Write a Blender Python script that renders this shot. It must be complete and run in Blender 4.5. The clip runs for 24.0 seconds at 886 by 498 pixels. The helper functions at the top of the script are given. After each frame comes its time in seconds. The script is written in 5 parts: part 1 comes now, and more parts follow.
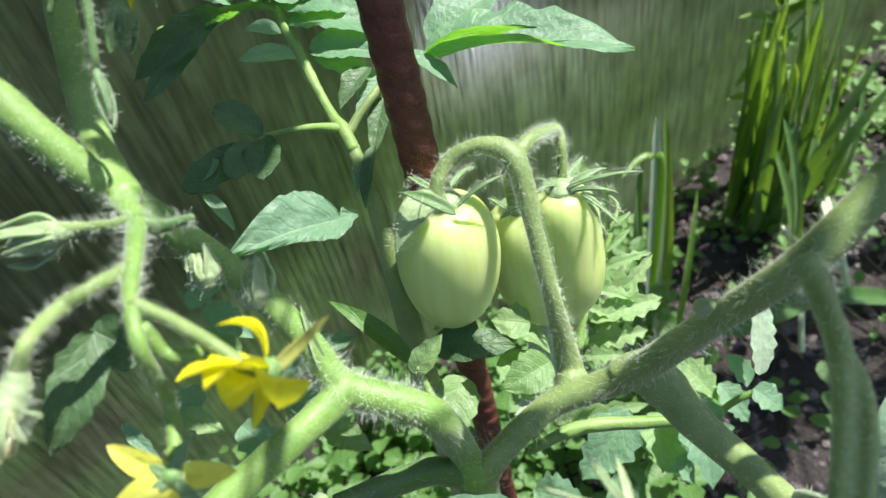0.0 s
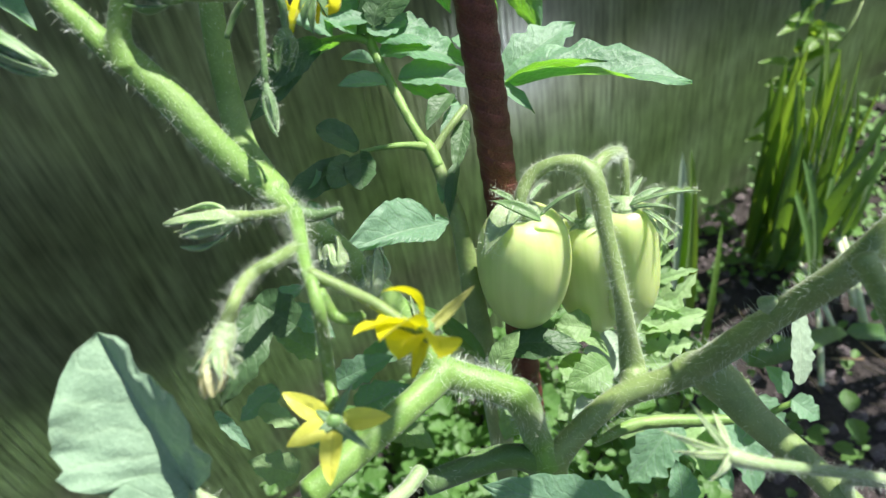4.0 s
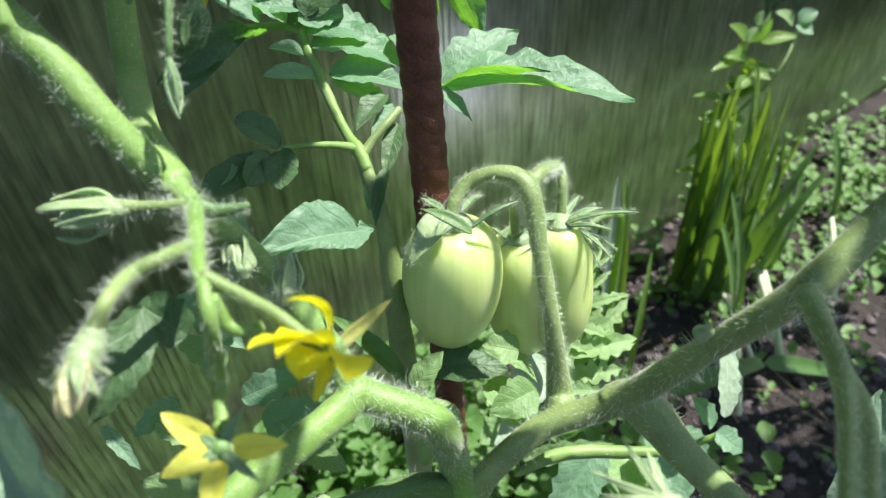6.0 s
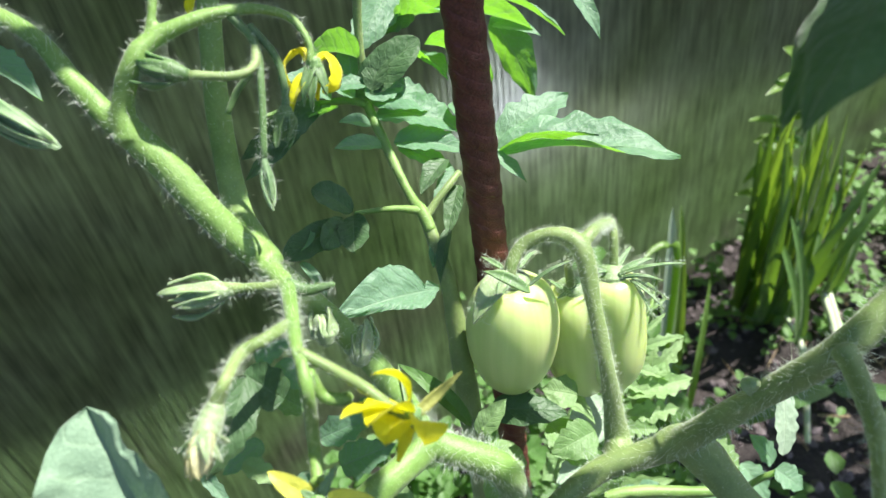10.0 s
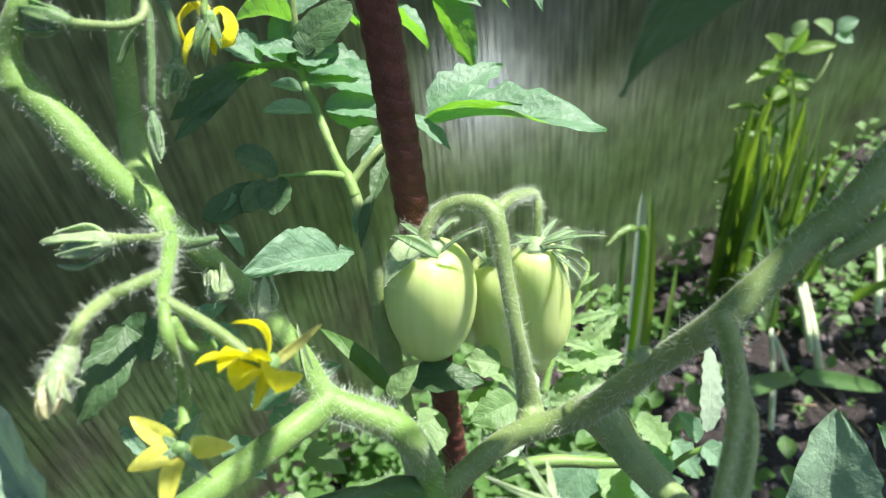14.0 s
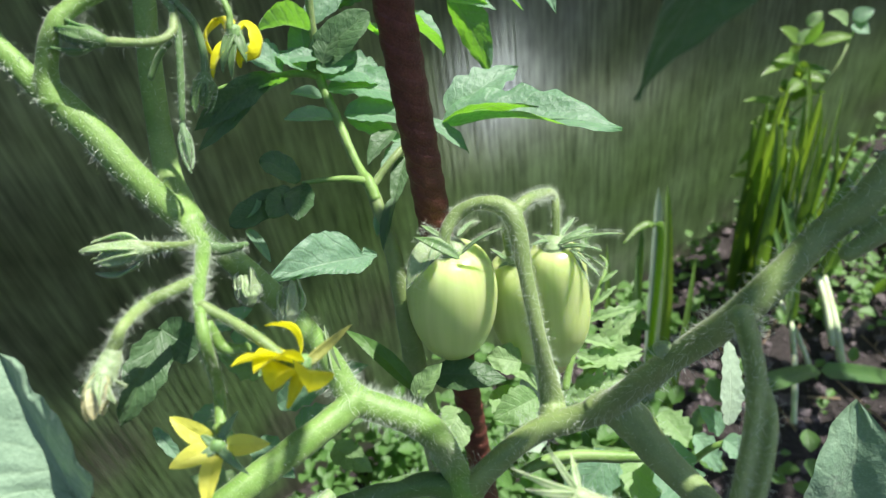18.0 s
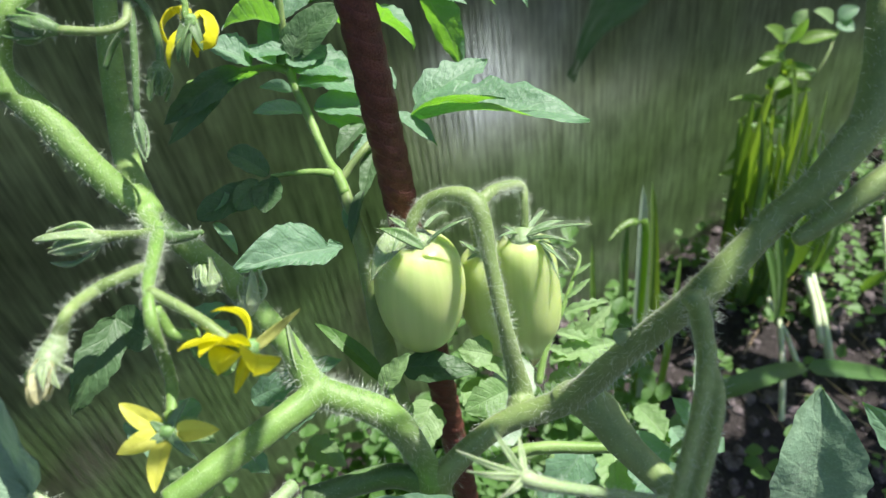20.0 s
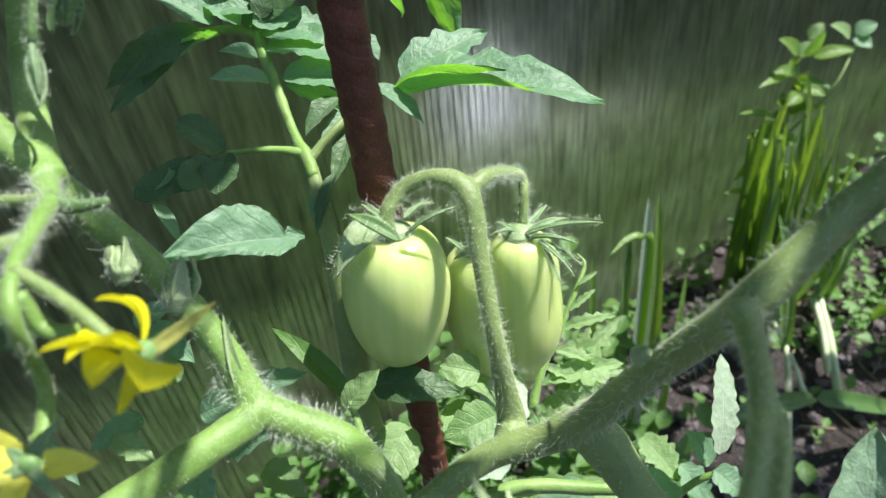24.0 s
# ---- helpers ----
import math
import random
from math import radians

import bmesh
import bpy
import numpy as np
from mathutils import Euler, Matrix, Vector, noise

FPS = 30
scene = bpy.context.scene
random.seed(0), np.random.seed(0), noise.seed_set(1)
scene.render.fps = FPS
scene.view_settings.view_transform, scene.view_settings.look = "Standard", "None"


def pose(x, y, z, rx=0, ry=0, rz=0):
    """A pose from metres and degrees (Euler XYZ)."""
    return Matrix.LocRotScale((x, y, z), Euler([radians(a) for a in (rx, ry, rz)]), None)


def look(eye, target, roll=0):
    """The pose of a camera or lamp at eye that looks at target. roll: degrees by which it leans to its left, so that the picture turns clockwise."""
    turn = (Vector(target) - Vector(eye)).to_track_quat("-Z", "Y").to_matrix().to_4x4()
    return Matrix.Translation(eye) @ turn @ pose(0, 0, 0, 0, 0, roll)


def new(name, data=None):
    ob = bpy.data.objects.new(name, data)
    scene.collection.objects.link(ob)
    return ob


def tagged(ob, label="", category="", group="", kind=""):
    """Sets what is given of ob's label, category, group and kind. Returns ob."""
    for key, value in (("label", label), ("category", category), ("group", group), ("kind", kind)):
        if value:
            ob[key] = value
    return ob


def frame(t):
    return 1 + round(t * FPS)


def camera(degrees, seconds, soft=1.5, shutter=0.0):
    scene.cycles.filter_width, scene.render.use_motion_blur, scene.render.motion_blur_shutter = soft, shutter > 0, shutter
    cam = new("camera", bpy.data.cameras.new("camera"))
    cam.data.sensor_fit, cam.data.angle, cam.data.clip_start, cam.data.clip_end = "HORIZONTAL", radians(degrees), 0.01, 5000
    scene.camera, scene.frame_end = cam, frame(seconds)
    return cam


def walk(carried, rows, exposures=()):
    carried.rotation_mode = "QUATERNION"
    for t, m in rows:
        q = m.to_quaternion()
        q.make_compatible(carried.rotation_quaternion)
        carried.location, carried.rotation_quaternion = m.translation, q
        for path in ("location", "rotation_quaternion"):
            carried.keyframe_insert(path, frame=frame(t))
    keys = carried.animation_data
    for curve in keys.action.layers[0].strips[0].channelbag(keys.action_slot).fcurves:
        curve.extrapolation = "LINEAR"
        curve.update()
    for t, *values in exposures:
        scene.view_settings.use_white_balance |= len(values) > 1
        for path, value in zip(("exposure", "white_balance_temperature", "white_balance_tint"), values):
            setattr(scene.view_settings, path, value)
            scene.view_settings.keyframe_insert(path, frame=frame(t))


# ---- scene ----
cam = camera(64.0, 24.0)
cam.data.dof.use_dof, cam.data.dof.focus_distance, cam.data.dof.aperture_fstop = True, 0.185, 21.0
PATH = [
    (0, -0.00403, 0.00218, 0.54113, 43.281, 8.764, -7.476),
    (0.5, -0.00556, 0.00063, 0.54414, 44.292, 8.344, -7.744),
    (1, -0.01706, -0.00993, 0.55692, 45.003, 8.424, -7.830),
    (1.5, -0.01565, -0.02835, 0.56510, 45.914, 8.784, -6.376),
    (2, -0.02578, -0.01716, 0.55772, 46.181, 10.114, -5.942),
    (2.5, -0.02541, -0.01962, 0.55420, 45.973, 8.833, -6.614),
    (3, -0.02794, -0.01644, 0.55467, 46.763, 8.756, -7.490),
    (3.5, -0.02412, -0.01736, 0.55467, 46.311, 8.506, -6.959),
    (5.5, -0.02870, -0.00704, 0.53923, 47.709, 4.589, -6.016),
    (6, -0.02271, -0.00690, 0.54225, 47.619, 2.167, -7.956),
    (6.5, -0.02129, -0.00548, 0.54568, 47.704, 3.659, -7.992),
    (7, -0.01849, -0.00586, 0.54781, 47.843, 5.010, -6.178),
    (7.5, -0.02119, -0.00841, 0.54602, 48.112, 6.477, -4.082),
    (8, -0.02029, -0.00936, 0.55208, 48.667, 6.466, -3.784),
    (8.5, -0.02433, -0.01052, 0.55274, 49.134, 5.831, -3.804),
    (9, -0.02458, -0.01440, 0.55827, 49.295, 6.360, -4.903),
    (9.5, -0.01988, -0.01350, 0.55985, 49.850, 5.408, -4.996),
    (10, -0.02334, -0.01220, 0.56008, 49.493, 6.301, -5.475),
    (10.5, -0.02531, -0.01216, 0.55640, 49.413, 5.049, -4.959),
    (12.5, -0.03007, -0.02065, 0.55643, 49.489, 3.588, -4.949),
    (13, -0.02508, -0.02235, 0.55637, 48.236, 5.152, -5.307),
    (13.5, -0.01754, -0.01852, 0.55713, 47.878, 5.280, -4.898),
    (14, -0.00142, -0.01789, 0.55448, 48.329, 5.041, -4.397),
    (14.5, 0.00326, -0.02060, 0.55688, 48.338, 6.296, -4.633),
    (15, 0.00605, -0.02158, 0.55571, 47.922, 6.785, -3.366),
    (15.5, 0.00478, -0.01762, 0.54727, 47.551, 6.411, -2.388),
    (16, 0.00088, -0.01735, 0.54989, 47.330, 6.356, -2.856),
    (16.5, 0.00840, -0.01849, 0.54876, 47.645, 7.132, -4.117),
    (17, 0.00344, -0.01725, 0.55506, 47.867, 7.854, -4.798),
    (17.5, 0.00044, -0.01576, 0.55448, 47.965, 7.332, -4.153),
    (18, -0.00252, -0.02088, 0.55768, 48.350, 6.806, -4.195),
    (18.5, 0.00124, -0.02470, 0.55676, 48.309, 6.914, -4.329),
    (20.5, 0.00969, -0.02265, 0.55345, 48.796, 7.037, -4.774),
    (21, 0.01620, -0.01672, 0.55017, 49.051, 8.241, -6.136),
    (21.5, 0.01794, -0.01056, 0.54259, 49.466, 8.335, -5.617),
    (22, 0.02693, -0.00837, 0.54718, 49.349, 8.565, -6.114),
    (22.5, 0.02807, -0.00630, 0.54463, 50.000, 8.358, -6.690),
    (23, 0.01267, 0.00055, 0.53950, 50.851, 5.335, -5.138),
    (23.5, 0.00751, -0.00257, 0.53559, 51.215, 5.368, -4.464),
    (24, 0.00763, -0.00251, 0.52890, 49.949, 5.097, -3.443),
]
walk(cam, [(t, pose(x, y, z, rx, ry, rz)) for t, x, y, z, rx, ry, rz in PATH], [(0.0, 1.06), (2.0, 1.14), (3.0, 1.11), (6.0, 1.06), (9.0, 1.20), (10.0, 1.23), (13.0, 1.22), (15.0, 1.10), (16.0, 1.06), (17.0, 0.95), (22.5, 0.90), (24.0, 0.94)])

# ---- world and sun ----
SUN = Vector((0.47, 0.155, 0.865)).normalized()
world = bpy.data.worlds.new("sky")
scene.world = world
world.use_nodes = True
wn = world.node_tree
sky = wn.nodes.new("ShaderNodeTexSky")
sky.sky_type, sky.sun_disc = "NISHITA", False
sky.sun_elevation = math.asin(SUN.z)
sky.sun_rotation = math.atan2(SUN.x, SUN.y)
wn.nodes["Background"].inputs[1].default_value = 0.075
wn.links.new(sky.outputs[0], wn.nodes["Background"].inputs[0])
sun = new("sun", bpy.data.lights.new("sun", "SUN"))
sun.data.energy, sun.data.angle, sun.data.color = 5.0, radians(0.53), (1.0, 0.97, 0.92)
sun.matrix_world = look(SUN * 5, (0, 0, 0))


# ---- materials ----
class Nodes:
    """A small wrapper that adds nodes and links to one material."""

    def __init__(self, name):
        self.m = bpy.data.materials.new(name)
        self.m.use_nodes = True
        self.t = self.m.node_tree
        self.t.nodes.clear()
        self.out = self.t.nodes.new("ShaderNodeOutputMaterial")

    def add(self, kind, **values):
        n = self.t.nodes.new("ShaderNode" + kind)
        for key, value in values.items():
            if key == "op":
                n.operation = value
            elif key == "blend":
                n.data_type, n.blend_type = "RGBA", value
            else:
                self.put(n.inputs[key.replace("_", " ")], value)
        return n

    def put(self, socket, value):
        if isinstance(value, bpy.types.NodeSocket):
            self.t.links.new(value, socket)
        elif isinstance(value, tuple) and len(value) == 3 and socket.type == "RGBA":
            socket.default_value = (*value, 1)
        else:
            socket.default_value = value

    def math(self, op, a, b=0.0, c=0.0):
        n = self.t.nodes.new("ShaderNodeMath")
        n.operation = op
        for socket, value in zip(n.inputs, (a, b, c)):
            self.put(socket, value)
        return n.outputs[0]

    def mix(self, f, a, b, blend="MIX"):
        n = self.t.nodes.new("ShaderNodeMix")
        n.data_type, n.blend_type = "RGBA", blend
        self.put(n.inputs[0], f), self.put(n.inputs[6], a), self.put(n.inputs[7], b)
        return n.outputs[2]

    def ramp(self, f, lo, hi, a=0.0, b=1.0):
        n = self.t.nodes.new("ShaderNodeMapRange")
        for socket, value in zip(n.inputs, (f, lo, hi, a, b)):
            self.put(socket, value)
        return n.outputs[0]

    def noise(self, scale, detail=4.0, rough=0.55, vector=None):
        n = self.t.nodes.new("ShaderNodeTexNoise")
        n.inputs["Scale"].default_value, n.inputs["Detail"].default_value, n.inputs["Roughness"].default_value = scale, detail, rough
        self.put(n.inputs["Vector"], vector or self.place())
        return n.outputs[0]

    def place(self):
        if not hasattr(self, "coords"):
            self.coords = self.t.nodes.new("ShaderNodeTexCoord")
        return self.coords.outputs["Object"]

    def uv(self):
        self.place()
        return self.coords.outputs["UV"]

    def rand(self):
        if not hasattr(self, "info"):
            self.info = self.t.nodes.new("ShaderNodeObjectInfo")
        return self.info.outputs["Random"]

    def bump(self, height, strength, distance):
        n = self.t.nodes.new("ShaderNodeBump")
        self.put(n.inputs["Height"], height)
        n.inputs["Strength"].default_value, n.inputs["Distance"].default_value = strength, distance
        return n.outputs[0]

    def done(self, shader):
        self.t.links.new(shader, self.out.inputs[0])
        return self.m


def leaf_material(name, low, high, through_colour, through_amount, vein, rough=0.48, veins=7.0, grain=900.0, spec=0.4):
    """Two-sided leaf: midrib and side veins, puckered skin, light that shines through."""
    n = Nodes(name)
    sep = n.add("SeparateXYZ", Vector=n.uv())
    u, v = sep.outputs[0], sep.outputs[1]
    av = n.math("MULTIPLY", n.math("ABSOLUTE", n.math("SUBTRACT", v, 0.5)), 2.0)
    mid = n.ramp(av, 0.025, 0.075, 1.0, 0.0)
    wobble = n.math("MULTIPLY", n.math("SUBTRACT", n.noise(150.0, 2.0), 0.5), 0.20)
    t = n.math("FRACT", n.math("MULTIPLY", n.math("ADD", n.math("SUBTRACT", u, n.math("MULTIPLY", av, 0.24)), wobble), veins))
    side = n.ramp(n.math("ABSOLUTE", n.math("SUBTRACT", t, 0.5)), 0.02, 0.14, 1.0, 0.0)
    vein_mask = n.math("MAXIMUM", mid, n.math("MULTIPLY", side, 0.6))
    big, fine = n.noise(60.0, 3.0), n.noise(grain, 3.0, 0.6)
    tone = n.math("ADD", n.math("MULTIPLY", big, 0.7), n.math("MULTIPLY", n.rand(), 0.35))
    base = n.mix(n.ramp(tone, 0.25, 0.8), low, high)
    base = n.mix(n.math("MULTIPLY", n.ramp(fine, 0.5, 0.75), 0.25), base, tuple(min(1, c * 1.6 + 0.04) for c in high))
    base = n.mix(n.math("MULTIPLY", vein_mask, 0.28), base, vein)
    cell = n.add("TexVoronoi", Vector=n.place(), Scale=420.0)
    height = n.math("ADD", n.math("MULTIPLY", cell.outputs[0], 0.60), n.math("SUBTRACT", n.math("MULTIPLY", fine, 0.5), n.math("MULTIPLY", vein_mask, 0.3)))
    normal = n.bump(height, 0.52, 0.0008)
    p = n.add("BsdfPrincipled", Base_Color=base, Roughness=rough, Normal=normal)
    p.inputs["Specular IOR Level"].default_value = spec
    p.inputs["Sheen Weight"].default_value, p.inputs["Sheen Roughness"].default_value = 0.25, 0.4
    tr = n.add("BsdfTranslucent", Color=n.mix(n.math("MULTIPLY", vein_mask, 0.5), through_colour, vein), Normal=normal)
    mixed = n.add("MixShader", Fac=through_amount)
    n.t.links.new(p.outputs[0], mixed.inputs[1])
    n.t.links.new(tr.outputs[0], mixed.inputs[2])
    return n.done(mixed.outputs[0])


def stem_material(name, low, high, tint, rough=0.5, sub=0.25):
    """Green stem: long streaks, pale blotches, fine glandular grain."""
    n = Nodes(name)
    big, fine = n.noise(90.0, 4.0), n.noise(2600.0, 2.0, 0.6)
    base = n.mix(n.ramp(big, 0.32, 0.68), low, high)
    base = n.mix(n.math("MULTIPLY", n.ramp(n.noise(35.0, 2.0), 0.55, 0.75), 0.6), base, tint)
    base = n.mix(n.math("MULTIPLY", n.ramp(fine, 0.58, 0.72), 0.5), base, tuple(min(1, c * 1.5 + 0.12) for c in high))
    mid = n.noise(520.0, 3.0, 0.6)
    base = n.mix(n.math("MULTIPLY", n.ramp(mid, 0.50, 0.72), 0.25), base, tuple(c * 0.72 for c in low))
    normal = n.bump(n.math("ADD", n.math("ADD", n.math("MULTIPLY", fine, 0.5), n.math("MULTIPLY", mid, 0.7)), big), 0.42, 0.0005)
    p = n.add("BsdfPrincipled", Base_Color=base, Roughness=rough, Normal=normal)
    p.inputs["Subsurface Weight"].default_value = sub
    p.inputs["Subsurface Radius"].default_value = (0.6, 1.0, 0.25)
    p.inputs["Subsurface Scale"].default_value = 0.0022
    p.inputs["Sheen Weight"].default_value, p.inputs["Sheen Roughness"].default_value = 0.24, 0.4
    return n.done(p.outputs[0])


def plain_material(name, low, high, scale, rough, relief=0.3, depth=0.001, fine_scale=None, metal=0.0):
    n = Nodes(name)
    big, fine = n.noise(scale, 5.0), n.noise(fine_scale or scale * 9, 4.0, 0.65)
    base = n.mix(n.ramp(big, 0.3, 0.7), low, high)
    base = n.mix(n.math("MULTIPLY", n.ramp(fine, 0.45, 0.75), 0.5), base, tuple(min(1, c * 1.8) for c in high))
    p = n.add("BsdfPrincipled", Base_Color=base, Roughness=rough, Metallic=metal, Normal=n.bump(n.math("ADD", fine, big), relief, depth))
    return n.done(p.outputs[0])


LEAF = leaf_material("tomato_leaf", (0.100, 0.210, 0.120), (0.205, 0.340, 0.220), (0.34, 0.82, 0.04), 0.34, (0.30, 0.45, 0.24))
DOWNY = leaf_material("downy_leaf", (0.135, 0.230, 0.140), (0.225, 0.330, 0.220), (0.30, 0.62, 0.10), 0.10, (0.31, 0.43, 0.26), rough=0.62, veins=6.0, grain=1500.0, spec=0.3)
# darkened copy of the tomato leaf: shade put into the colour
SHADED_LEAF = leaf_material("shaded_leaf", (0.044, 0.100, 0.036), (0.085, 0.158, 0.066), (0.13, 0.34, 0.03), 0.20, (0.13, 0.22, 0.09))
YOUNG = leaf_material("young_leaf", (0.18, 0.31, 0.12), (0.31, 0.45, 0.21), (0.36, 0.66, 0.06), 0.40, (0.32, 0.48, 0.18))
WEED = leaf_material("weed_leaf", (0.060, 0.150, 0.035), (0.12, 0.24, 0.06), (0.26, 0.52, 0.05), 0.34, (0.22, 0.36, 0.12), grain=500.0, veins=4.0)
BLADE = leaf_material("blade_leaf", (0.050, 0.125, 0.030), (0.105, 0.205, 0.050), (0.24, 0.44, 0.03), 0.30, (0.12, 0.24, 0.06), rough=0.35, veins=0.5)
LIME = leaf_material("lime_blade", (0.092, 0.188, 0.028), (0.165, 0.282, 0.056), (0.42, 0.66, 0.05), 0.42, (0.20, 0.34, 0.08), rough=0.35, veins=0.5)
# for a pale grass blade, and leaves with sunlight put into their colour
PALE_AND_SUNLIT = leaf_material("pale_and_sunlit_leaf", (0.27, 0.38, 0.26), (0.41, 0.52, 0.37), (0.5, 0.6, 0.3), 0.3, (0.5, 0.6, 0.4), veins=0.5)
PETAL = leaf_material("yellow_petal", (0.80, 0.75, 0.008), (0.90, 0.87, 0.03), (0.88, 0.85, 0.01), 0.40, (0.76, 0.71, 0.01), veins=0.5, grain=600.0)
PALE_PETAL = leaf_material("pale_petal", (0.78, 0.77, 0.07), (0.88, 0.88, 0.17), (0.88, 0.84, 0.04), 0.40, (0.72, 0.68, 0.08), veins=0.5, grain=600.0)
YELLOWED = leaf_material("yellowed_sepal", (0.26, 0.30, 0.07), (0.40, 0.40, 0.11), (0.42, 0.44, 0.05), 0.3, (0.3, 0.36, 0.1), veins=0.5)
DRY_PETAL = leaf_material("dry_petal", (0.62, 0.58, 0.26), (0.76, 0.74, 0.46), (0.72, 0.67, 0.28), 0.3, (0.5, 0.4, 0.2), veins=0.5)
STEM = stem_material("green_stem", (0.148, 0.220, 0.068), (0.222, 0.302, 0.102), (0.29, 0.36, 0.16))
PALE_STEM = stem_material("pale_stem", (0.130, 0.244, 0.046), (0.200, 0.328, 0.080), (0.28, 0.41, 0.14))
WHITE_STEM = stem_material("whitish_stalk", (0.42, 0.52, 0.28), (0.56, 0.62, 0.42), (0.62, 0.66, 0.50))
# darker stem green, also puts shade into the colour of dim pedicels and buds
DARK_STEM = stem_material("deep_green_and_shaded_stem", (0.07, 0.14, 0.042), (0.11, 0.20, 0.064), (0.16, 0.24, 0.095))
HAIRY = stem_material("downy_bud", (0.20, 0.30, 0.13), (0.30, 0.39, 0.20), (0.42, 0.46, 0.30))
SEPAL = stem_material("downy_sepal", (0.11, 0.20, 0.08), (0.18, 0.28, 0.13), (0.26, 0.34, 0.20))
CALYX = stem_material("calyx_green", (0.13, 0.26, 0.07), (0.20, 0.34, 0.11), (0.26, 0.38, 0.16))
HAIR = Nodes("plant_hair")
_h = HAIR.add("BsdfPrincipled", Base_Color=(0.80, 0.86, 0.76), Roughness=0.3)
_t = HAIR.add("BsdfTranslucent", Color=(0.85, 0.9, 0.8))
_x = HAIR.add("MixShader", Fac=0.45)
HAIR.t.links.new(_h.outputs[0], _x.inputs[1])
HAIR.t.links.new(_t.outputs[0], _x.inputs[2])
HAIR = HAIR.done(_x.outputs[0])


def tomato_material():
    n = Nodes("unripe_tomato")
    sep = n.add("SeparateXYZ", Vector=n.uv())
    streak = n.add("Combine" + "XYZ", X=n.math("MULTIPLY", sep.outputs[0], 26.0), Y=n.math("MULTIPLY", sep.outputs[1], 1.2))
    lines = n.noise(1.0, 3.0, 0.5, streak.outputs[0])
    blot, spots = n.noise(70.0, 3.0), n.noise(1500.0, 2.0)
    base = n.mix(n.ramp(lines, 0.35, 0.7), (0.50, 0.63, 0.21), (0.60, 0.71, 0.28))
    base = n.mix(n.math("MULTIPLY", n.ramp(blot, 0.4, 0.7), 0.5), base, (0.62, 0.70, 0.32))
    base = n.mix(n.math("MULTIPLY", n.ramp(sep.outputs[1], 0.10, 0.0), 0.5), base, (0.24, 0.38, 0.10))
    base = n.mix(n.math("MULTIPLY", n.ramp(spots, 0.62, 0.72), 0.35), base, (0.62, 0.68, 0.36))
    p = n.add("BsdfPrincipled", Base_Color=base, Roughness=0.30, Normal=n.bump(n.math("ADD", blot, n.math("MULTIPLY", spots, 0.15)), 0.25, 0.0006))
    p.inputs["Subsurface Weight"].default_value = 0.7
    p.inputs["Subsurface Radius"].default_value = (0.9, 1.0, 0.4)
    p.inputs["Subsurface Scale"].default_value = 0.009
    p.inputs["Coat Weight"].default_value, p.inputs["Coat Roughness"].default_value = 0.55, 0.36
    return n.done(p.outputs[0])


TOMATO = tomato_material()
RUST = plain_material("rusty_iron", (0.070, 0.022, 0.017), (0.155, 0.050, 0.036), 220.0, 0.42, 0.8, 0.0008, fine_scale=1500.0, metal=0.25)
SOIL = plain_material("dark_soil", (0.016, 0.013, 0.012), (0.048, 0.038, 0.036), 28.0, 0.95, 0.9, 0.006, fine_scale=240.0)
CLOD = plain_material("soil_clod", (0.060, 0.049, 0.051), (0.190, 0.155, 0.160), 60.0, 0.95, 0.9, 0.003, fine_scale=400.0)
HEDGE = plain_material("far_green", (0.018, 0.032, 0.011), (0.056, 0.096, 0.033), 7.0, 0.8, 0.5, 0.02)
PALE_STRIP = plain_material("pale_strip_ground", (0.105, 0.118, 0.098), (0.175, 0.192, 0.165), 5.0, 0.9, 0.3, 0.004)
GLOW_BODY = plain_material("glow_body_pale", (0.36, 0.36, 0.55), (0.48, 0.48, 0.67), 9.0, 0.7, 0.2, 0.002)


WALL_A, WALL_B = Vector((-0.20, 0.30, 0)), Vector((0.284, 0.568, 0))
WALL_WAY = (WALL_B - WALL_A).normalized()
WALL_OUT = Vector((-WALL_WAY.y, WALL_WAY.x, 0))


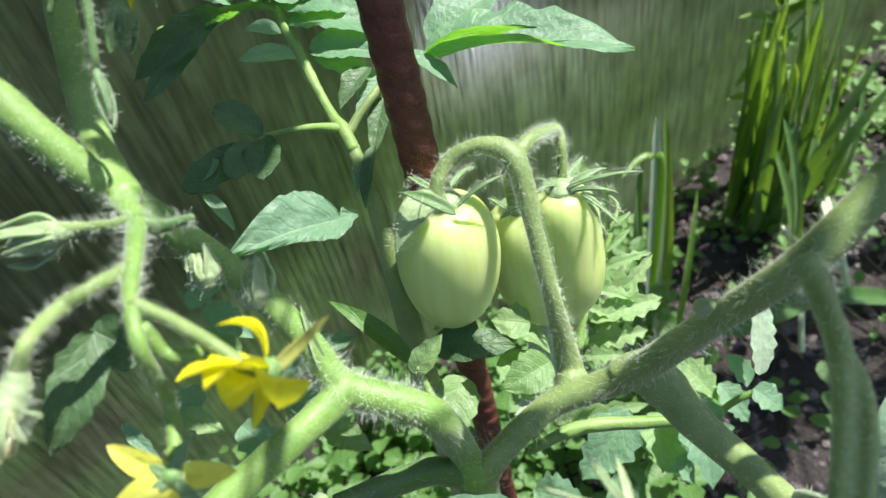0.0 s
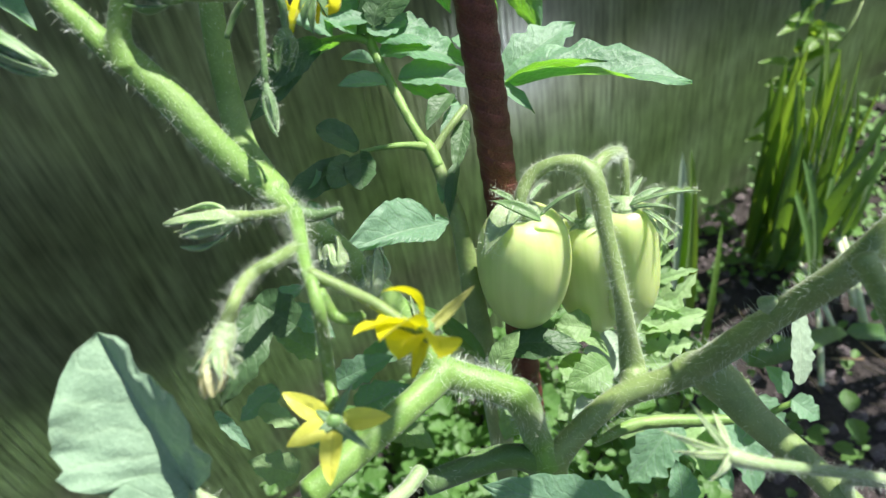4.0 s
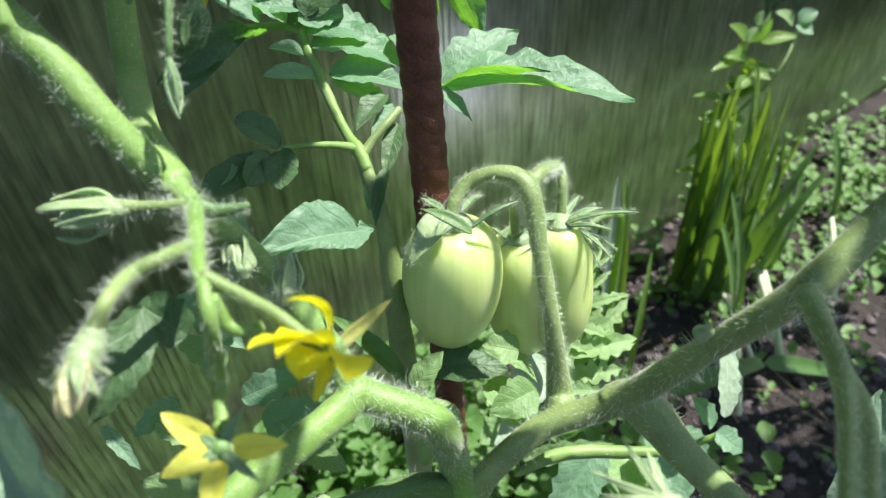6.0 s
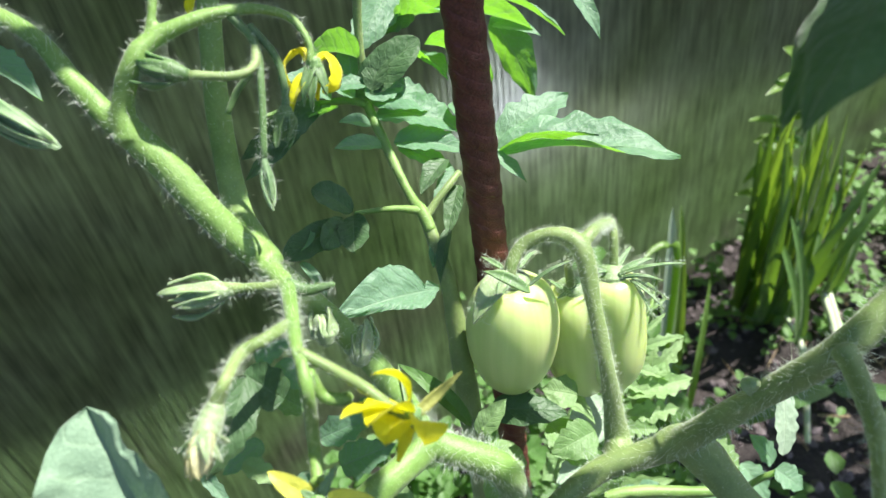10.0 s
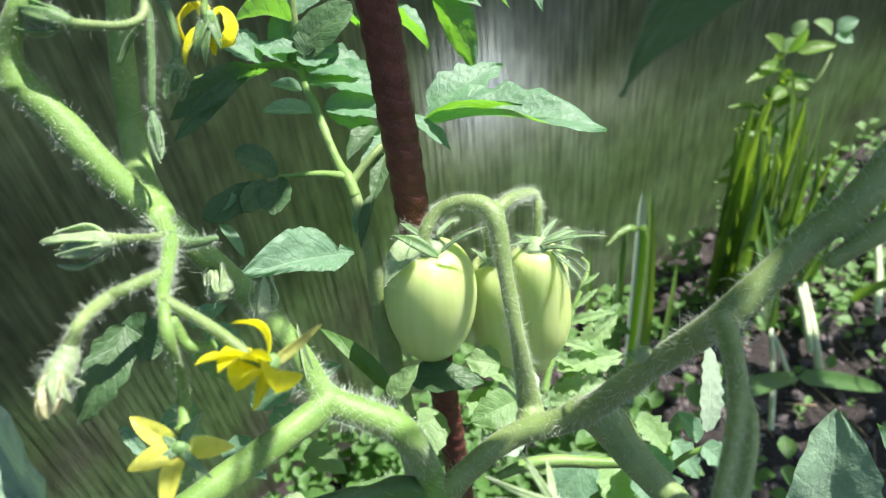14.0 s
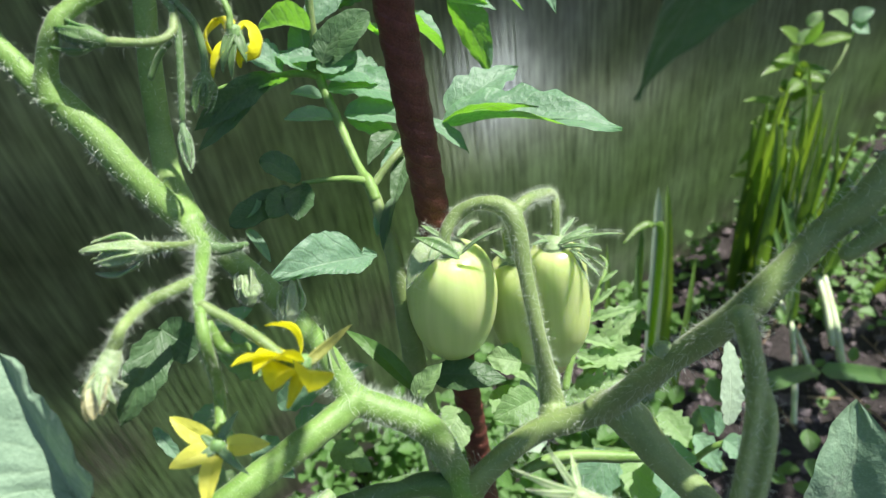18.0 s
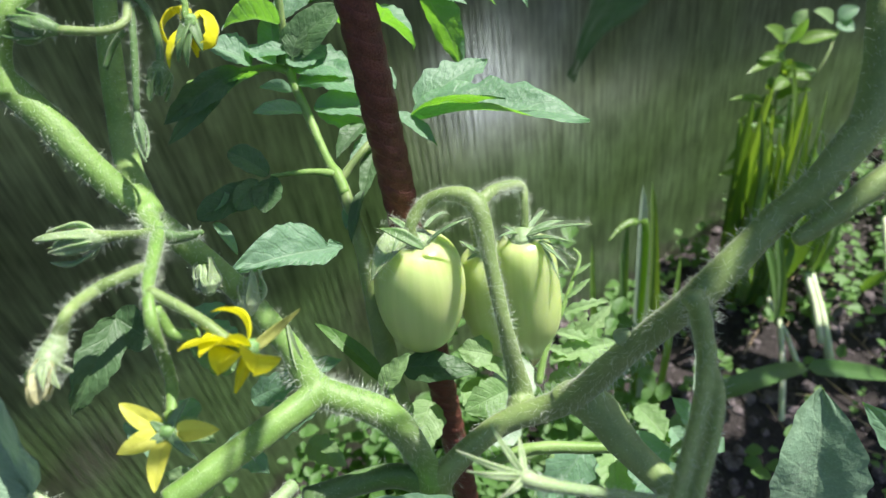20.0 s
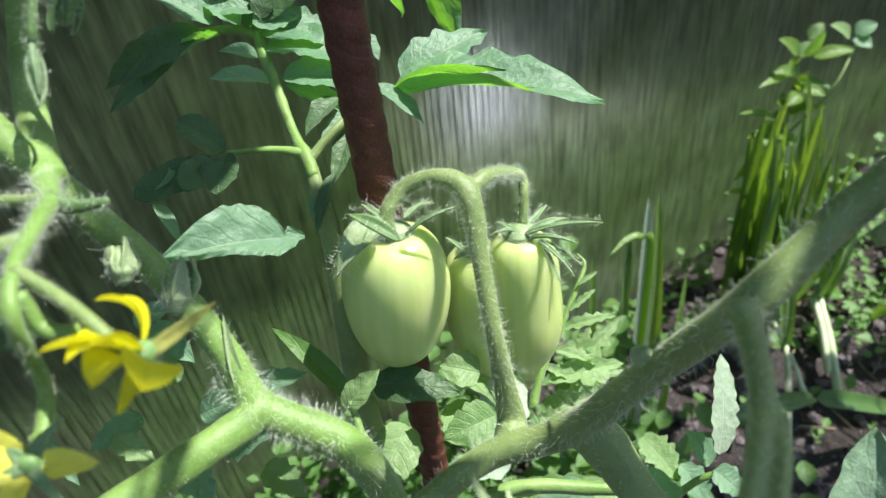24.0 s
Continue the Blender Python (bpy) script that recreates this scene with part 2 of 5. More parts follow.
def plastic_material(name, low, high, clear, rough, streaky=0.0):
    """Weathered twin-wall sheet: scatters what lies behind it, with a film of dirt and algae; light and dark streaks,
    as webs refract them, are put into its colours.
    """
    n = Nodes(name)
    dirt = n.ramp(n.math("ADD", n.math("MULTIPLY", n.noise(4.0, 5.0), 0.65), n.math("MULTIPLY", n.noise(17.0, 3.0), 0.35)), 0.35, 0.66)
    sep = n.add("SeparateXYZ", Vector=n.place())
    along = n.math("ADD", n.math("MULTIPLY", sep.outputs[0], WALL_WAY.x), n.math("MULTIPLY", sep.outputs[1], WALL_WAY.y))
    fine = n.add("CombineXYZ", X=n.math("MULTIPLY", along, 240.0), Y=n.math("MULTIPLY", sep.outputs[2], 16.0))
    wide = n.add("CombineXYZ", X=n.math("MULTIPLY", along, 60.0), Y=n.math("MULTIPLY", sep.outputs[2], 30.0))
    # streaks of refracted light, put into the colours as stretched noise
    web_streaks = n.math("ADD", n.math("MULTIPLY", n.noise(1.0, 3.0, 0.6, fine.outputs[0]), 0.65), n.math("MULTIPLY", n.noise(1.0, 3.0, 0.6, wide.outputs[0]), 0.35))
    web_gain = n.ramp(web_streaks, 0.36, 0.64, 1.0 - streaky, 1.0 + streaky)
    scaled = lambda c: n.mix(1.0, c, n.add("CombineXYZ", X=web_gain, Y=web_gain, Z=web_gain).outputs[0], "MULTIPLY")  # noqa: E731
    d = n.add("BsdfDiffuse", Color=scaled(n.mix(dirt, high, low)))
    t = n.add("BsdfTranslucent", Color=scaled(n.mix(dirt, (0.62, 0.66, 0.56), (0.40, 0.46, 0.30))))
    r = n.add("BsdfRefraction", Color=scaled(n.mix(dirt, (0.84, 0.87, 0.84), (0.62, 0.68, 0.53))), Roughness=rough, IOR=1.28)
    g = n.add("BsdfGlossy", Color=(1.0, 1.0, 1.0), Roughness=0.22)
    a, b, c = n.add("MixShader", Fac=0.45), n.add("MixShader", Fac=clear), n.add("MixShader", Fac=0.04)
    n.t.links.new(d.outputs[0], a.inputs[1]), n.t.links.new(t.outputs[0], a.inputs[2])
    n.t.links.new(a.outputs[0], b.inputs[1]), n.t.links.new(r.outputs[0], b.inputs[2])
    n.t.links.new(b.outputs[0], c.inputs[1]), n.t.links.new(g.outputs[0], c.inputs[2])
    return n.done(c.outputs[0])


PLASTIC = plastic_material("polycarbonate", (0.044, 0.070, 0.026), (0.086, 0.120, 0.064), 0.66, 0.44, 0.40)
SKIN = plastic_material("polycarbonate_back", (0.030, 0.045, 0.020), (0.050, 0.070, 0.040), 0.94, 0.15)
WEB = plastic_material("polycarbonate_web", (0.042, 0.066, 0.025), (0.083, 0.115, 0.062), 0.76, 0.50, 0.34)


# ---- mesh helpers ----
def mesh_object(name, verts, faces, material, parent=None, label="", uvs=None, smooth=True):
    me = bpy.data.meshes.new(name)
    me.from_pydata([tuple(v) for v in verts], [], faces)
    if uvs is not None:
        layer = me.uv_layers.new(name="UVMap")
        loops = np.zeros(len(me.loops), dtype=np.int32)
        me.loops.foreach_get("vertex_index", loops)
        layer.data.foreach_set("uv", np.asarray(uvs, dtype=np.float32)[loops].ravel())
    if smooth:
        me.polygons.foreach_set("use_smooth", np.ones(len(me.polygons), dtype=bool))
    me.materials.append(material)
    me.update()
    ob = new(name, me)
    if parent is not None:
        ob.parent = parent
        ob.matrix_parent_inverse = Matrix.Translation(-parent.location)
    if label:
        tagged(ob, label)
    return ob


def thing(name, place, label, category, group=""):
    ob = new(name)
    ob.location = place
    ob.empty_display_size = 0.02
    return tagged(ob, label, category, group)


def spline(points, radii, steps=7):
    """A smooth line through points, with radii between them."""
    p = np.array(points, float)
    r = np.interp(np.linspace(0, 1, len(p)), np.linspace(0, 1, len(radii)), radii)
    q = np.vstack([2 * p[0] - p[1], p, 2 * p[-1] - p[-2]])
    out, rad = [], []
    for i in range(len(p) - 1):
        a, b, c, d = q[i : i + 4]
        for s in np.arange(steps) / steps:
            out.append(0.5 * (2 * b + (c - a) * s + (2 * a - 5 * b + 4 * c - d) * s**2 + (3 * b - a - 3 * c + d) * s**3))
            rad.append(r[i] * (1 - s) + r[i + 1] * s)
    return np.array(out + [p[-1]]), np.array(rad + [r[-1]])


def axes_along(line):
    """Tangent, side and normal at each point of a line, without twist."""
    tan = np.gradient(line, axis=0)
    tan /= np.linalg.norm(tan, axis=1)[:, None] + 1e-12
    side = np.cross(tan[0], (0.3, 0.5, 0.81))
    sides = []
    for t in tan:
        side = side - t * (side @ t)
        side /= np.linalg.norm(side) + 1e-12
        sides.append(side)
    sides = np.array(sides)
    return tan, sides, np.cross(tan, sides)


def tube(name, points, radii, material, parent, label="", seg=12, steps=7, ridge=0.04, hair=0.0, hair_len=0.0016, flat=1.0, rng=None):
    """A stem: a rounded, slightly ridged tube with closed ends; hair: hairs a metre, in a mesh of their own."""
    rng = rng or np.random.default_rng(sum(map(ord, name)) + len(points) + int(abs(points[0][0]) * 1e4))
    line, rad = spline(points, radii, steps)
    tan, s, n = axes_along(line)
    ang = np.arange(seg) / seg * 2 * np.pi
    ph = rng.random(3) * 6
    rr = rad[:, None] * (1 + ridge * np.sin(3 * ang + ph[0])[None] + ridge * 0.8 * np.sin(np.arange(len(line)) * 1.1 + ph[1])[:, None] * np.cos(2 * ang + ph[2])[None])
    verts = line[:, None] + rr[..., None] * (np.cos(ang)[None, :, None] * s[:, None] + flat * np.sin(ang)[None, :, None] * n[:, None])
    m = len(line)
    faces = [(i * seg + j, i * seg + (j + 1) % seg, (i + 1) * seg + (j + 1) % seg, (i + 1) * seg + j) for i in range(m - 1) for j in range(seg)]
    v = [tuple(x) for x in verts.reshape(-1, 3)]
    v += [tuple(line[0] - tan[0] * rad[0] * 0.5), tuple(line[-1] + tan[-1] * rad[-1] * 0.5)]
    faces += [((j + 1) % seg, j, m * seg) for j in range(seg)]
    faces += [((m - 1) * seg + j, (m - 1) * seg + (j + 1) % seg, m * seg + 1) for j in range(seg)]
    ob = mesh_object(name, v, faces, material, parent, label)
    if hair:
        fuzz(line, rad, s, n, tan, hair, hair_len, ob, rng)
    return ob


def weld(obs, material, parent, label, voxel, rounds):
    """Grow stems that meet into one body with soft, flared joints; their hairs stay on it."""
    vs, fs = [], []
    for ob in obs:
        k = len(vs)
        vs += [tuple(v.co) for v in ob.data.vertices]
        fs += [tuple(k + i for i in p.vertices) for p in ob.data.polygons]
    body = mesh_object("stem", vs, fs, material, parent, label)
    for ob in obs:
        for child in list(ob.children):
            child.parent = body
        bpy.data.objects.remove(ob)
    m = body.modifiers.new("grow", "REMESH")
    m.mode, m.voxel_size, m.use_smooth_shade = "VOXEL", voxel, True
    m = body.modifiers.new("soften", "SMOOTH")
    m.iterations, m.factor = rounds, 0.5
    return body


def fuzz(line, rad, s, n, tan, count, length, parent, rng):
    """Fine standing hairs along a stem."""
    step = np.linalg.norm(np.diff(line, axis=0), axis=1)
    total = int(step.sum() * count * 3.0)
    if parent.parent is not None and parent.parent.parent is not None:
        parent = parent.parent
    if total < 1:
        return
    pos = np.interp(rng.random(total), np.r_[0, np.cumsum(step)] / step.sum(), np.arange(len(line)))
    i = np.minimum(pos.astype(int), len(line) - 2)
    f = (pos - i)[:, None]
    mix = lambda a: a[i] * (1 - f) + a[i + 1] * f  # noqa: E731
    ang = rng.random(total) * 2 * np.pi
    out = np.cos(ang)[:, None] * mix(s) + np.sin(ang)[:, None] * mix(n)
    along = mix(tan)
    root = mix(line) + out * (mix(rad[:, None]) * 0.97)
    way = out + along * rng.normal(0, 0.35, (total, 1)) + rng.normal(0, 0.22, (total, 3))
    way /= np.linalg.norm(way, axis=1)[:, None]
    ln = length * (0.18 + 1.35 * rng.random((total, 1)) ** 2.4)
    side = np.cross(way, along)
    side /= np.linalg.norm(side, axis=1)[:, None] + 1e-9
    w = 0.000027
    third = np.cross(way, side)
    bend = rng.normal(0, 0.20, (total, 3)) * ln
    ring = lambda c, r: [c + side * r, c - side * r * 0.5 + third * r, c - side * r * 0.5 - third * r]  # noqa: E731
    v = np.stack(ring(root, w) + ring(root + way * ln * 0.5 + bend * 0.16, w * 0.75) + [root + way * ln * 0.94 + bend], 1).reshape(-1, 3)
    one = ((0, 1, 4, 3), (1, 2, 5, 4), (2, 0, 3, 5), (3, 4, 6), (4, 5, 6), (5, 3, 6))
    faces = [tuple(k + i for i in f) for k in range(0, 7 * total, 7) for f in one]
    ob = mesh_object("hairs", v, faces, HAIR, parent, "fine white hairs", smooth=False)
    tagged(ob, kind="stuff")


def leaf_arrays(base, tip, width, up=(0, 0, 1), fold=12.0, arch=0.06, edge=0.0, teeth=6, lobe=0.16, blunt=0.55, point=0.9, pucker=0.05, wave=0.03, nu=30, nv=5, thick=0.0, sway=0.0, unfold=0.0, steep=None, edges=None, seed=0):
    """A leaf from base to tip: outline with teeth, folded along its midrib, arched and puckered; thick: closed, with a second face;
    edges: the two half outlines as rows of (share of the length, share of half the width), to the right and to the left of the way to the tip."""
    rng = np.random.default_rng(seed + 17)
    base, tip = np.array(base, float), np.array(tip, float)
    ax = tip - base
    size = np.linalg.norm(ax)
    ax /= size
    up = np.array(up, float)
    up = up - ax * (up @ ax)
    up /= np.linalg.norm(up)
    side = np.cross(up, ax)
    u = np.linspace(0, 1, nu + 1)
    v = np.linspace(-1, 1, 2 * nv + 1)
    peak = blunt / (blunt + point)
    shape = (u**blunt * (1 - u) ** point) / (peak**blunt * (1 - peak) ** point)
    right = left = shape
    if edges:
        right, left = (np.interp(u, *np.array(e).T) for e in edges)
    ph = rng.random(4) * 6.28
    verts, uvs = [], []
    for shell in ((0, 1) if thick else (0,)):
        for i, a in enumerate(u):
            saw = ((a * teeth + 0.15) % 1.0) if teeth else 0.0
            tooth = (1 - abs(saw - 0.35) / (0.35 if saw < 0.35 else 0.65)) if teeth else 0.0
            for b in v:
                m = abs(b)
                ragged = 1 + lobe * (tooth - 0.45) * m**2 * (1.0 + 0.4 * np.sin(ph[0] + 9 * a + (2 if b > 0 else 0)))
                half = width / 2 * (right if b < 0 else left)[i] * ragged
                turn = (steep if steep is not None and b < 0 else fold) * (1 - unfold * a)
                tilt = np.tan(radians(turn))
                rise = tilt * m * half * np.cos(radians(turn)) - edge * m**2 * half
                rise += pucker * width * shape[i] * m * abs(np.sin(np.pi * 7 * (a - 0.24 * m) + 0.8 * np.sin(ph[3] + 5 * a + 3 * b))) * 0.5
                rise += wave * width * np.sin(ph[1] + 7 * a + 1.5 * b) * m
                if teeth or edges:
                    rise += 0.07 * width * noise.noise((a * 4.5 + ph[2], b * 2.2, ph[3])) * (0.25 + 0.75 * m) * min(1.0, 4 * a)
                p = base + ax * size * (a + 0.03 * lobe * tooth * m) + side * (b * half * np.cos(radians(turn)) + sway * size * 4 * a * (1 - a))
                p = p + up * (arch * size * 4 * a * (1 - a) + rise - shell * thick)
                verts.append(p)
                uvs.append((a, b * 0.5 + 0.5))
    c = 2 * nv + 1
    half_n = (nu + 1) * c
    faces = []
    for i in range(nu):
        for j in range(c - 1):
            k = i * c + j
            faces.append((k, k + c, k + c + 1, k + 1))
            if thick:
                faces.append((half_n + k, half_n + k + 1, half_n + k + c + 1, half_n + k + c))
        for j, flip in ((0, False), (c - 1, True)) if thick else ():
            k = i * c + j
            q = (k, half_n + k, half_n + k + c, k + c)
            faces.append(q[::-1] if flip else q)
    return np.array(verts), faces, uvs


LEAF_COUNT = [0]


def leaf(parent, base, tip, width, material=None, name="leaf", label="", **shape):
    LEAF_COUNT[0] += 1
    shape.setdefault("seed", LEAF_COUNT[0])
    v, f, uv = leaf_arrays(base, tip, width, **shape)
    return mesh_object(name, v, f, material or LEAF, parent, label, uv)


def petal(parent, base, tip, width, material=None, name="petal", **shape):
    settings = dict(teeth=0, lobe=0.0, blunt=0.5, point=0.8, fold=24.0, arch=0.12, pucker=0.0, wave=0.03, nu=12, nv=3)
    settings.update(shape)
    return leaf(parent, base, tip, width, material or PETAL, name, **settings)


def sepal(parent, base, tip, width, up, material=None, **shape):
    settings = dict(teeth=0, lobe=0.0, blunt=0.35, point=0.9, fold=20.0, arch=0.10, pucker=0.0, wave=0.02, nu=14, nv=2, thick=0.0005)
    settings.update(shape)
    return leaf(parent, base, tip, width, material or CALYX, "sepal", up=up, **settings)


# ---- the bed: soil, wall, outside ----
def ground_height(x, y):
    near = math.exp(-((x - 0.1) ** 2 + (y - 0.3) ** 2) / 0.8)
    h = 0.012 * noise.noise((x * 9, y * 9, 0.3)) + 0.006 * noise.noise((x * 31, y * 31, 1.7)) + 0.0035 * noise.noise((x * 90, y * 90, 4.1))
    return near * h


def axis_steps():
    fine = np.linspace(-0.5, 1.1, 150)
    far = np.array([1.3, 1.7, 2.4, 4, 8, 16, 40, 120, 400, 1500])
    return np.r_[-far[::-1], fine, far + 0.6]


gx, gy = axis_steps(), axis_steps()
gv = [(x, y, ground_height(x, y)) for y in gy for x in gx]
gw = len(gx)
gf = [(j * gw + i, j * gw + i + 1, (j + 1) * gw + i + 1, (j + 1) * gw + i) for j in range(len(gy) - 1) for i in range(gw - 1)]
ground = mesh_object("ground", gv, gf, SOIL)
tagged(ground, "dark crumbly garden soil with clods", "soil", kind="structure")

def wall_place(along, out, z):
    return WALL_A + WALL_WAY * along + WALL_OUT * out + Vector((0, 0, z))


def ribbed_wall():
    """A cloudy sheet with upright webs, one every 5.7 mm."""
    pitch, lo, hi, z0, z1 = 0.0057, -0.9, 1.7, -0.02, 1.5
    v, f = [], []
    for k in range(53):
        a = lo + (hi - lo) * k / 52
        v += [wall_place(a, 0.0, z0), wall_place(a, 0.0, z1)]
    for i in range(52):
        f.append((2 * i, 2 * i + 2, 2 * i + 3, 2 * i + 1))
    ob = mesh_object("wall_back", v, f, PLASTIC)
    tagged(ob, "cloudy ribbed polycarbonate greenhouse wall, dirty in blotches", "wall", kind="structure")
    v, f = [], []
    rng = np.random.default_rng(2)
    for k in range(int((hi - lo) / pitch)):
        a, w, q = lo + k * pitch + rng.normal(0, 0.0003), 0.0003 + 0.0005 * rng.random(), len(v)
        for z in (z0, z1):
            v += [wall_place(a - w, -0.0004, z), wall_place(a + w, -0.0004, z)]
        f.append((q, q + 1, q + 3, q + 2))
    ob.visible_shadow = False
    web_parts = v, f
    v = [wall_place(a, 0.006, z) for a in (lo, hi) for z in (z0, z1)]
    skin = mesh_object("back_skin", v, [(0, 2, 3, 1)], SKIN, ob)
    skin.visible_shadow = False
    v, f = web_parts
    web = mesh_object("web", v, f, WEB, ob)
    web.visible_shadow = False
    tagged(web, "upright webs inside the sheet", kind="stuff")


ribbed_wall()


def outside():
    """Beyond the sheet, added to set its tones: grass, a pale path strip, an uneven dark hedge and a pale body."""
    nx, nz = 70, 26
    v = []
    for j in range(nz + 1):
        for i in range(nx + 1):
            a, z = -2.2 + 5.6 * i / nx, 1.15 * j / nz
            bulge = 0.10 * noise.noise((a * 3.1, z * 3.1, 2.0)) + 0.05 * noise.noise((a * 11, z * 11, 5.0))
            # hedge face pulled nearer at both ends to darken the sheet there
            near = 0.95 * min(1.0, max(0.0, (a - 0.95) / 0.25) + max(0.0, (0.48 - a) / 0.16))
            near *= 0.45 + 0.55 * min(1.0, max(0.0, (a + 0.32) / 0.30))
            v.append(wall_place(a, 1.40 - near + bulge + 0.25 * (z / 1.15) ** 3, z * (1 + 0.10 * noise.noise((a * 2.0, 0.0, 8.0)))))
    f = [(j * (nx + 1) + i, j * (nx + 1) + i + 1, (j + 1) * (nx + 1) + i + 1, (j + 1) * (nx + 1) + i) for j in range(nz) for i in range(nx)]
    tagged(mesh_object("hedge", v, f, HEDGE), "dim green growth behind the cloudy sheet", "hedge", kind="structure")
    # grass and path are unseen strips added to tint and lighten the sheet
    for name, label, near, far, material in (("lawn", "dim green strip added to tint the cloudy sheet", 0.012, 0.60, HEDGE), ("path", "pale path strip added to lighten the cloudy sheet", 0.60, 1.9, PALE_STRIP)):
        v = [wall_place(a, o, 0.004 + 0.02 * max(0.0, o - 0.3) + 0.010 * noise.noise((a * 14, o * 14, 1.0))) for o in np.linspace(near, far, 16) for a in np.linspace(-2.2, 3.2, 60)]
        f = [(j * 60 + i, j * 60 + i + 1, (j + 1) * 60 + i + 1, (j + 1) * 60 + i) for j in range(15) for i in range(59)]
        tagged(mesh_object(name, v, f, material), label, "grass" if name == "lawn" else "path", kind="structure")
    # pale body added to make the bright patch seen through the sheet
    v = []
    for j in range(13):
        for i in range(9):
            x, out = i / 4 - 1, 0.72 + 0.70 * j / 12
            half = 0.105 * (1 - 0.3 * abs(j / 6 - 1) ** 4) + 0.006 * math.sin(j)
            full = (1 - x**4) * (1 - abs(j / 6 - 1) ** 4)
            v.append(wall_place(0.040 + 0.624 * out + half * x, out, 0.012 + 0.085 * full + 0.008 * math.sin(2.1 * j + 2 * x)))
    f = [(j * 9 + i, j * 9 + i + 1, (j + 1) * 9 + i + 1, (j + 1) * 9 + i) for j in range(12) for i in range(8)]
    tagged(mesh_object("pale_sack", v, f, GLOW_BODY), "whitish body added behind the cloudy sheet to make its bright patch", "sack", kind="structure")


outside()

# ---- the iron stake ----
def rebar():
    """A round bar with slanting ribs round it, each rib a piece of its own."""
    a, b = Vector((-0.0104, 0.1481, 0.4881)), Vector((-0.0066, 0.1429, 0.3013))
    way = (a - b).normalized()
    foot = b - way * (b.z / way.z + 0.02)
    size = (a - foot).length + 0.20
    ob = thing("rebar_stake", foot, "rusty ribbed iron reinforcing bar used as plant stake", "stake")
    seg, rows = 24, 160
    side = way.cross(Vector((0, 1, 0))).normalized()
    other = way.cross(side)
    v = []
    for i in range(rows + 1):
        s = size * i / rows
        for j in range(seg):
            t = 2 * math.pi * j / seg
            r = 0.0049 + 0.00018 * noise.noise((math.cos(t) * 3, math.sin(t) * 3, s * 260))
            v.append(foot + way * s + side * (r * math.cos(t)) + other * (r * math.sin(t)))
    f = [(i * seg + j, i * seg + (j + 1) % seg, (i + 1) * seg + (j + 1) % seg, (i + 1) * seg + j) for i in range(rows) for j in range(seg)]
    f.append(tuple(rows * seg + j for j in range(seg)))
    mesh_object("bar", v, f, RUST, ob)
    # one slanting rib, worn round, shared by all
    ring, prof = 28, 10
    v = []
    for j in range(ring):
        t = 2 * math.pi * j / ring
        for k in range(prof):
            q = 2 * math.pi * k / prof
            r = 0.0046 + 0.00062 * math.cos(q)
            v.append(side * (r * math.cos(t)) + other * (r * math.sin(t)) + way * (0.0030 * math.cos(t) + 0.0027 * math.sin(q)))
    f = [(j * prof + k, ((j + 1) % ring) * prof + k, ((j + 1) % ring) * prof + (k + 1) % prof, j * prof + (k + 1) % prof) for j in range(ring) for k in range(prof)]
    first = mesh_object("rib", v, f, RUST, ob)
    count = int(size / 0.0076)
    for i in range(count):
        rib = first if i == 0 else new("rib", first.data)
        rib.parent = ob
        rib.matrix_parent_inverse = Matrix.Identity(4)
        rib.location = way * (0.004 + 0.0076 * i)


rebar()

# ---- the fruiting tomato plant ----
plant = thing("tomato_plant", (0.0, 0.09, 0.0), "hairy tomato plant with unripe green fruit and yellow flowers", "tomato plant", "tomato plants")

JOINT = (-0.0107, 0.0815, 0.3753)
trunk_foot = (JOINT[0] + 0.005, JOINT[1] + 0.012, -0.01)
tube("stem", [trunk_foot, (JOINT[0], JOINT[1] + 0.008, JOINT[2] * 0.5), JOINT], [0.0060, 0.0058, 0.0050], STEM, plant, hair=1500)
tube("stem", [JOINT, (-0.0021, 0.0876, 0.3794), (0.0116, 0.0936, 0.3845), (0.0296, 0.0926, 0.3927), (0.0425, 0.0819, 0.4238), (0.0541, 0.0763, 0.4451), (0.0702, 0.0830, 0.4564), (0.0767, 0.0834, 0.4630), (0.0880, 0.0887, 0.4728)],
    [0.0040, 0.0034, 0.0034, 0.0039, 0.0031, 0.0034, 0.0031, 0.0032, 0.0037], STEM, plant, hair=5500, hair_len=0.0028, seg=16)
tube("side_shoot", [(0.0870, 0.0878, 0.4717), (0.0903, 0.0935, 0.4804), (0.0920, 0.0994, 0.4876), (0.0944, 0.1075, 0.4978)], [0.0034, 0.0033, 0.0031, 0.0030], STEM, plant, hair=2500)
tube("side_shoot", [(0.0879, 0.0885, 0.4725), (0.0948, 0.0926, 0.4793), (0.1011, 0.0976, 0.4855), (0.1072, 0.1047, 0.4943)], [0.0034, 0.0026, 0.0020, 0.0019], STEM, plant, hair=2500)
tube("side_shoot", [(0.0884, 0.0886, 0.4726), (0.0973, 0.0917, 0.4781), (0.1079, 0.0947, 0.4817), (0.1204, 0.0976, 0.4854)], [0.0034, 0.0028, 0.0021, 0.0019], STEM, plant, hair=2500)
tube("leaf_stalk", [(0.0719, 0.0771, 0.4552), (0.0785, 0.0786, 0.4587), (0.0863, 0.0801, 0.4636), (0.0965, 0.0833, 0.4677), (0.1106, 0.0852, 0.4700)], [0.0016, 0.0022, 0.0026, 0.0025, 0.0023], STEM, plant, hair=2500)
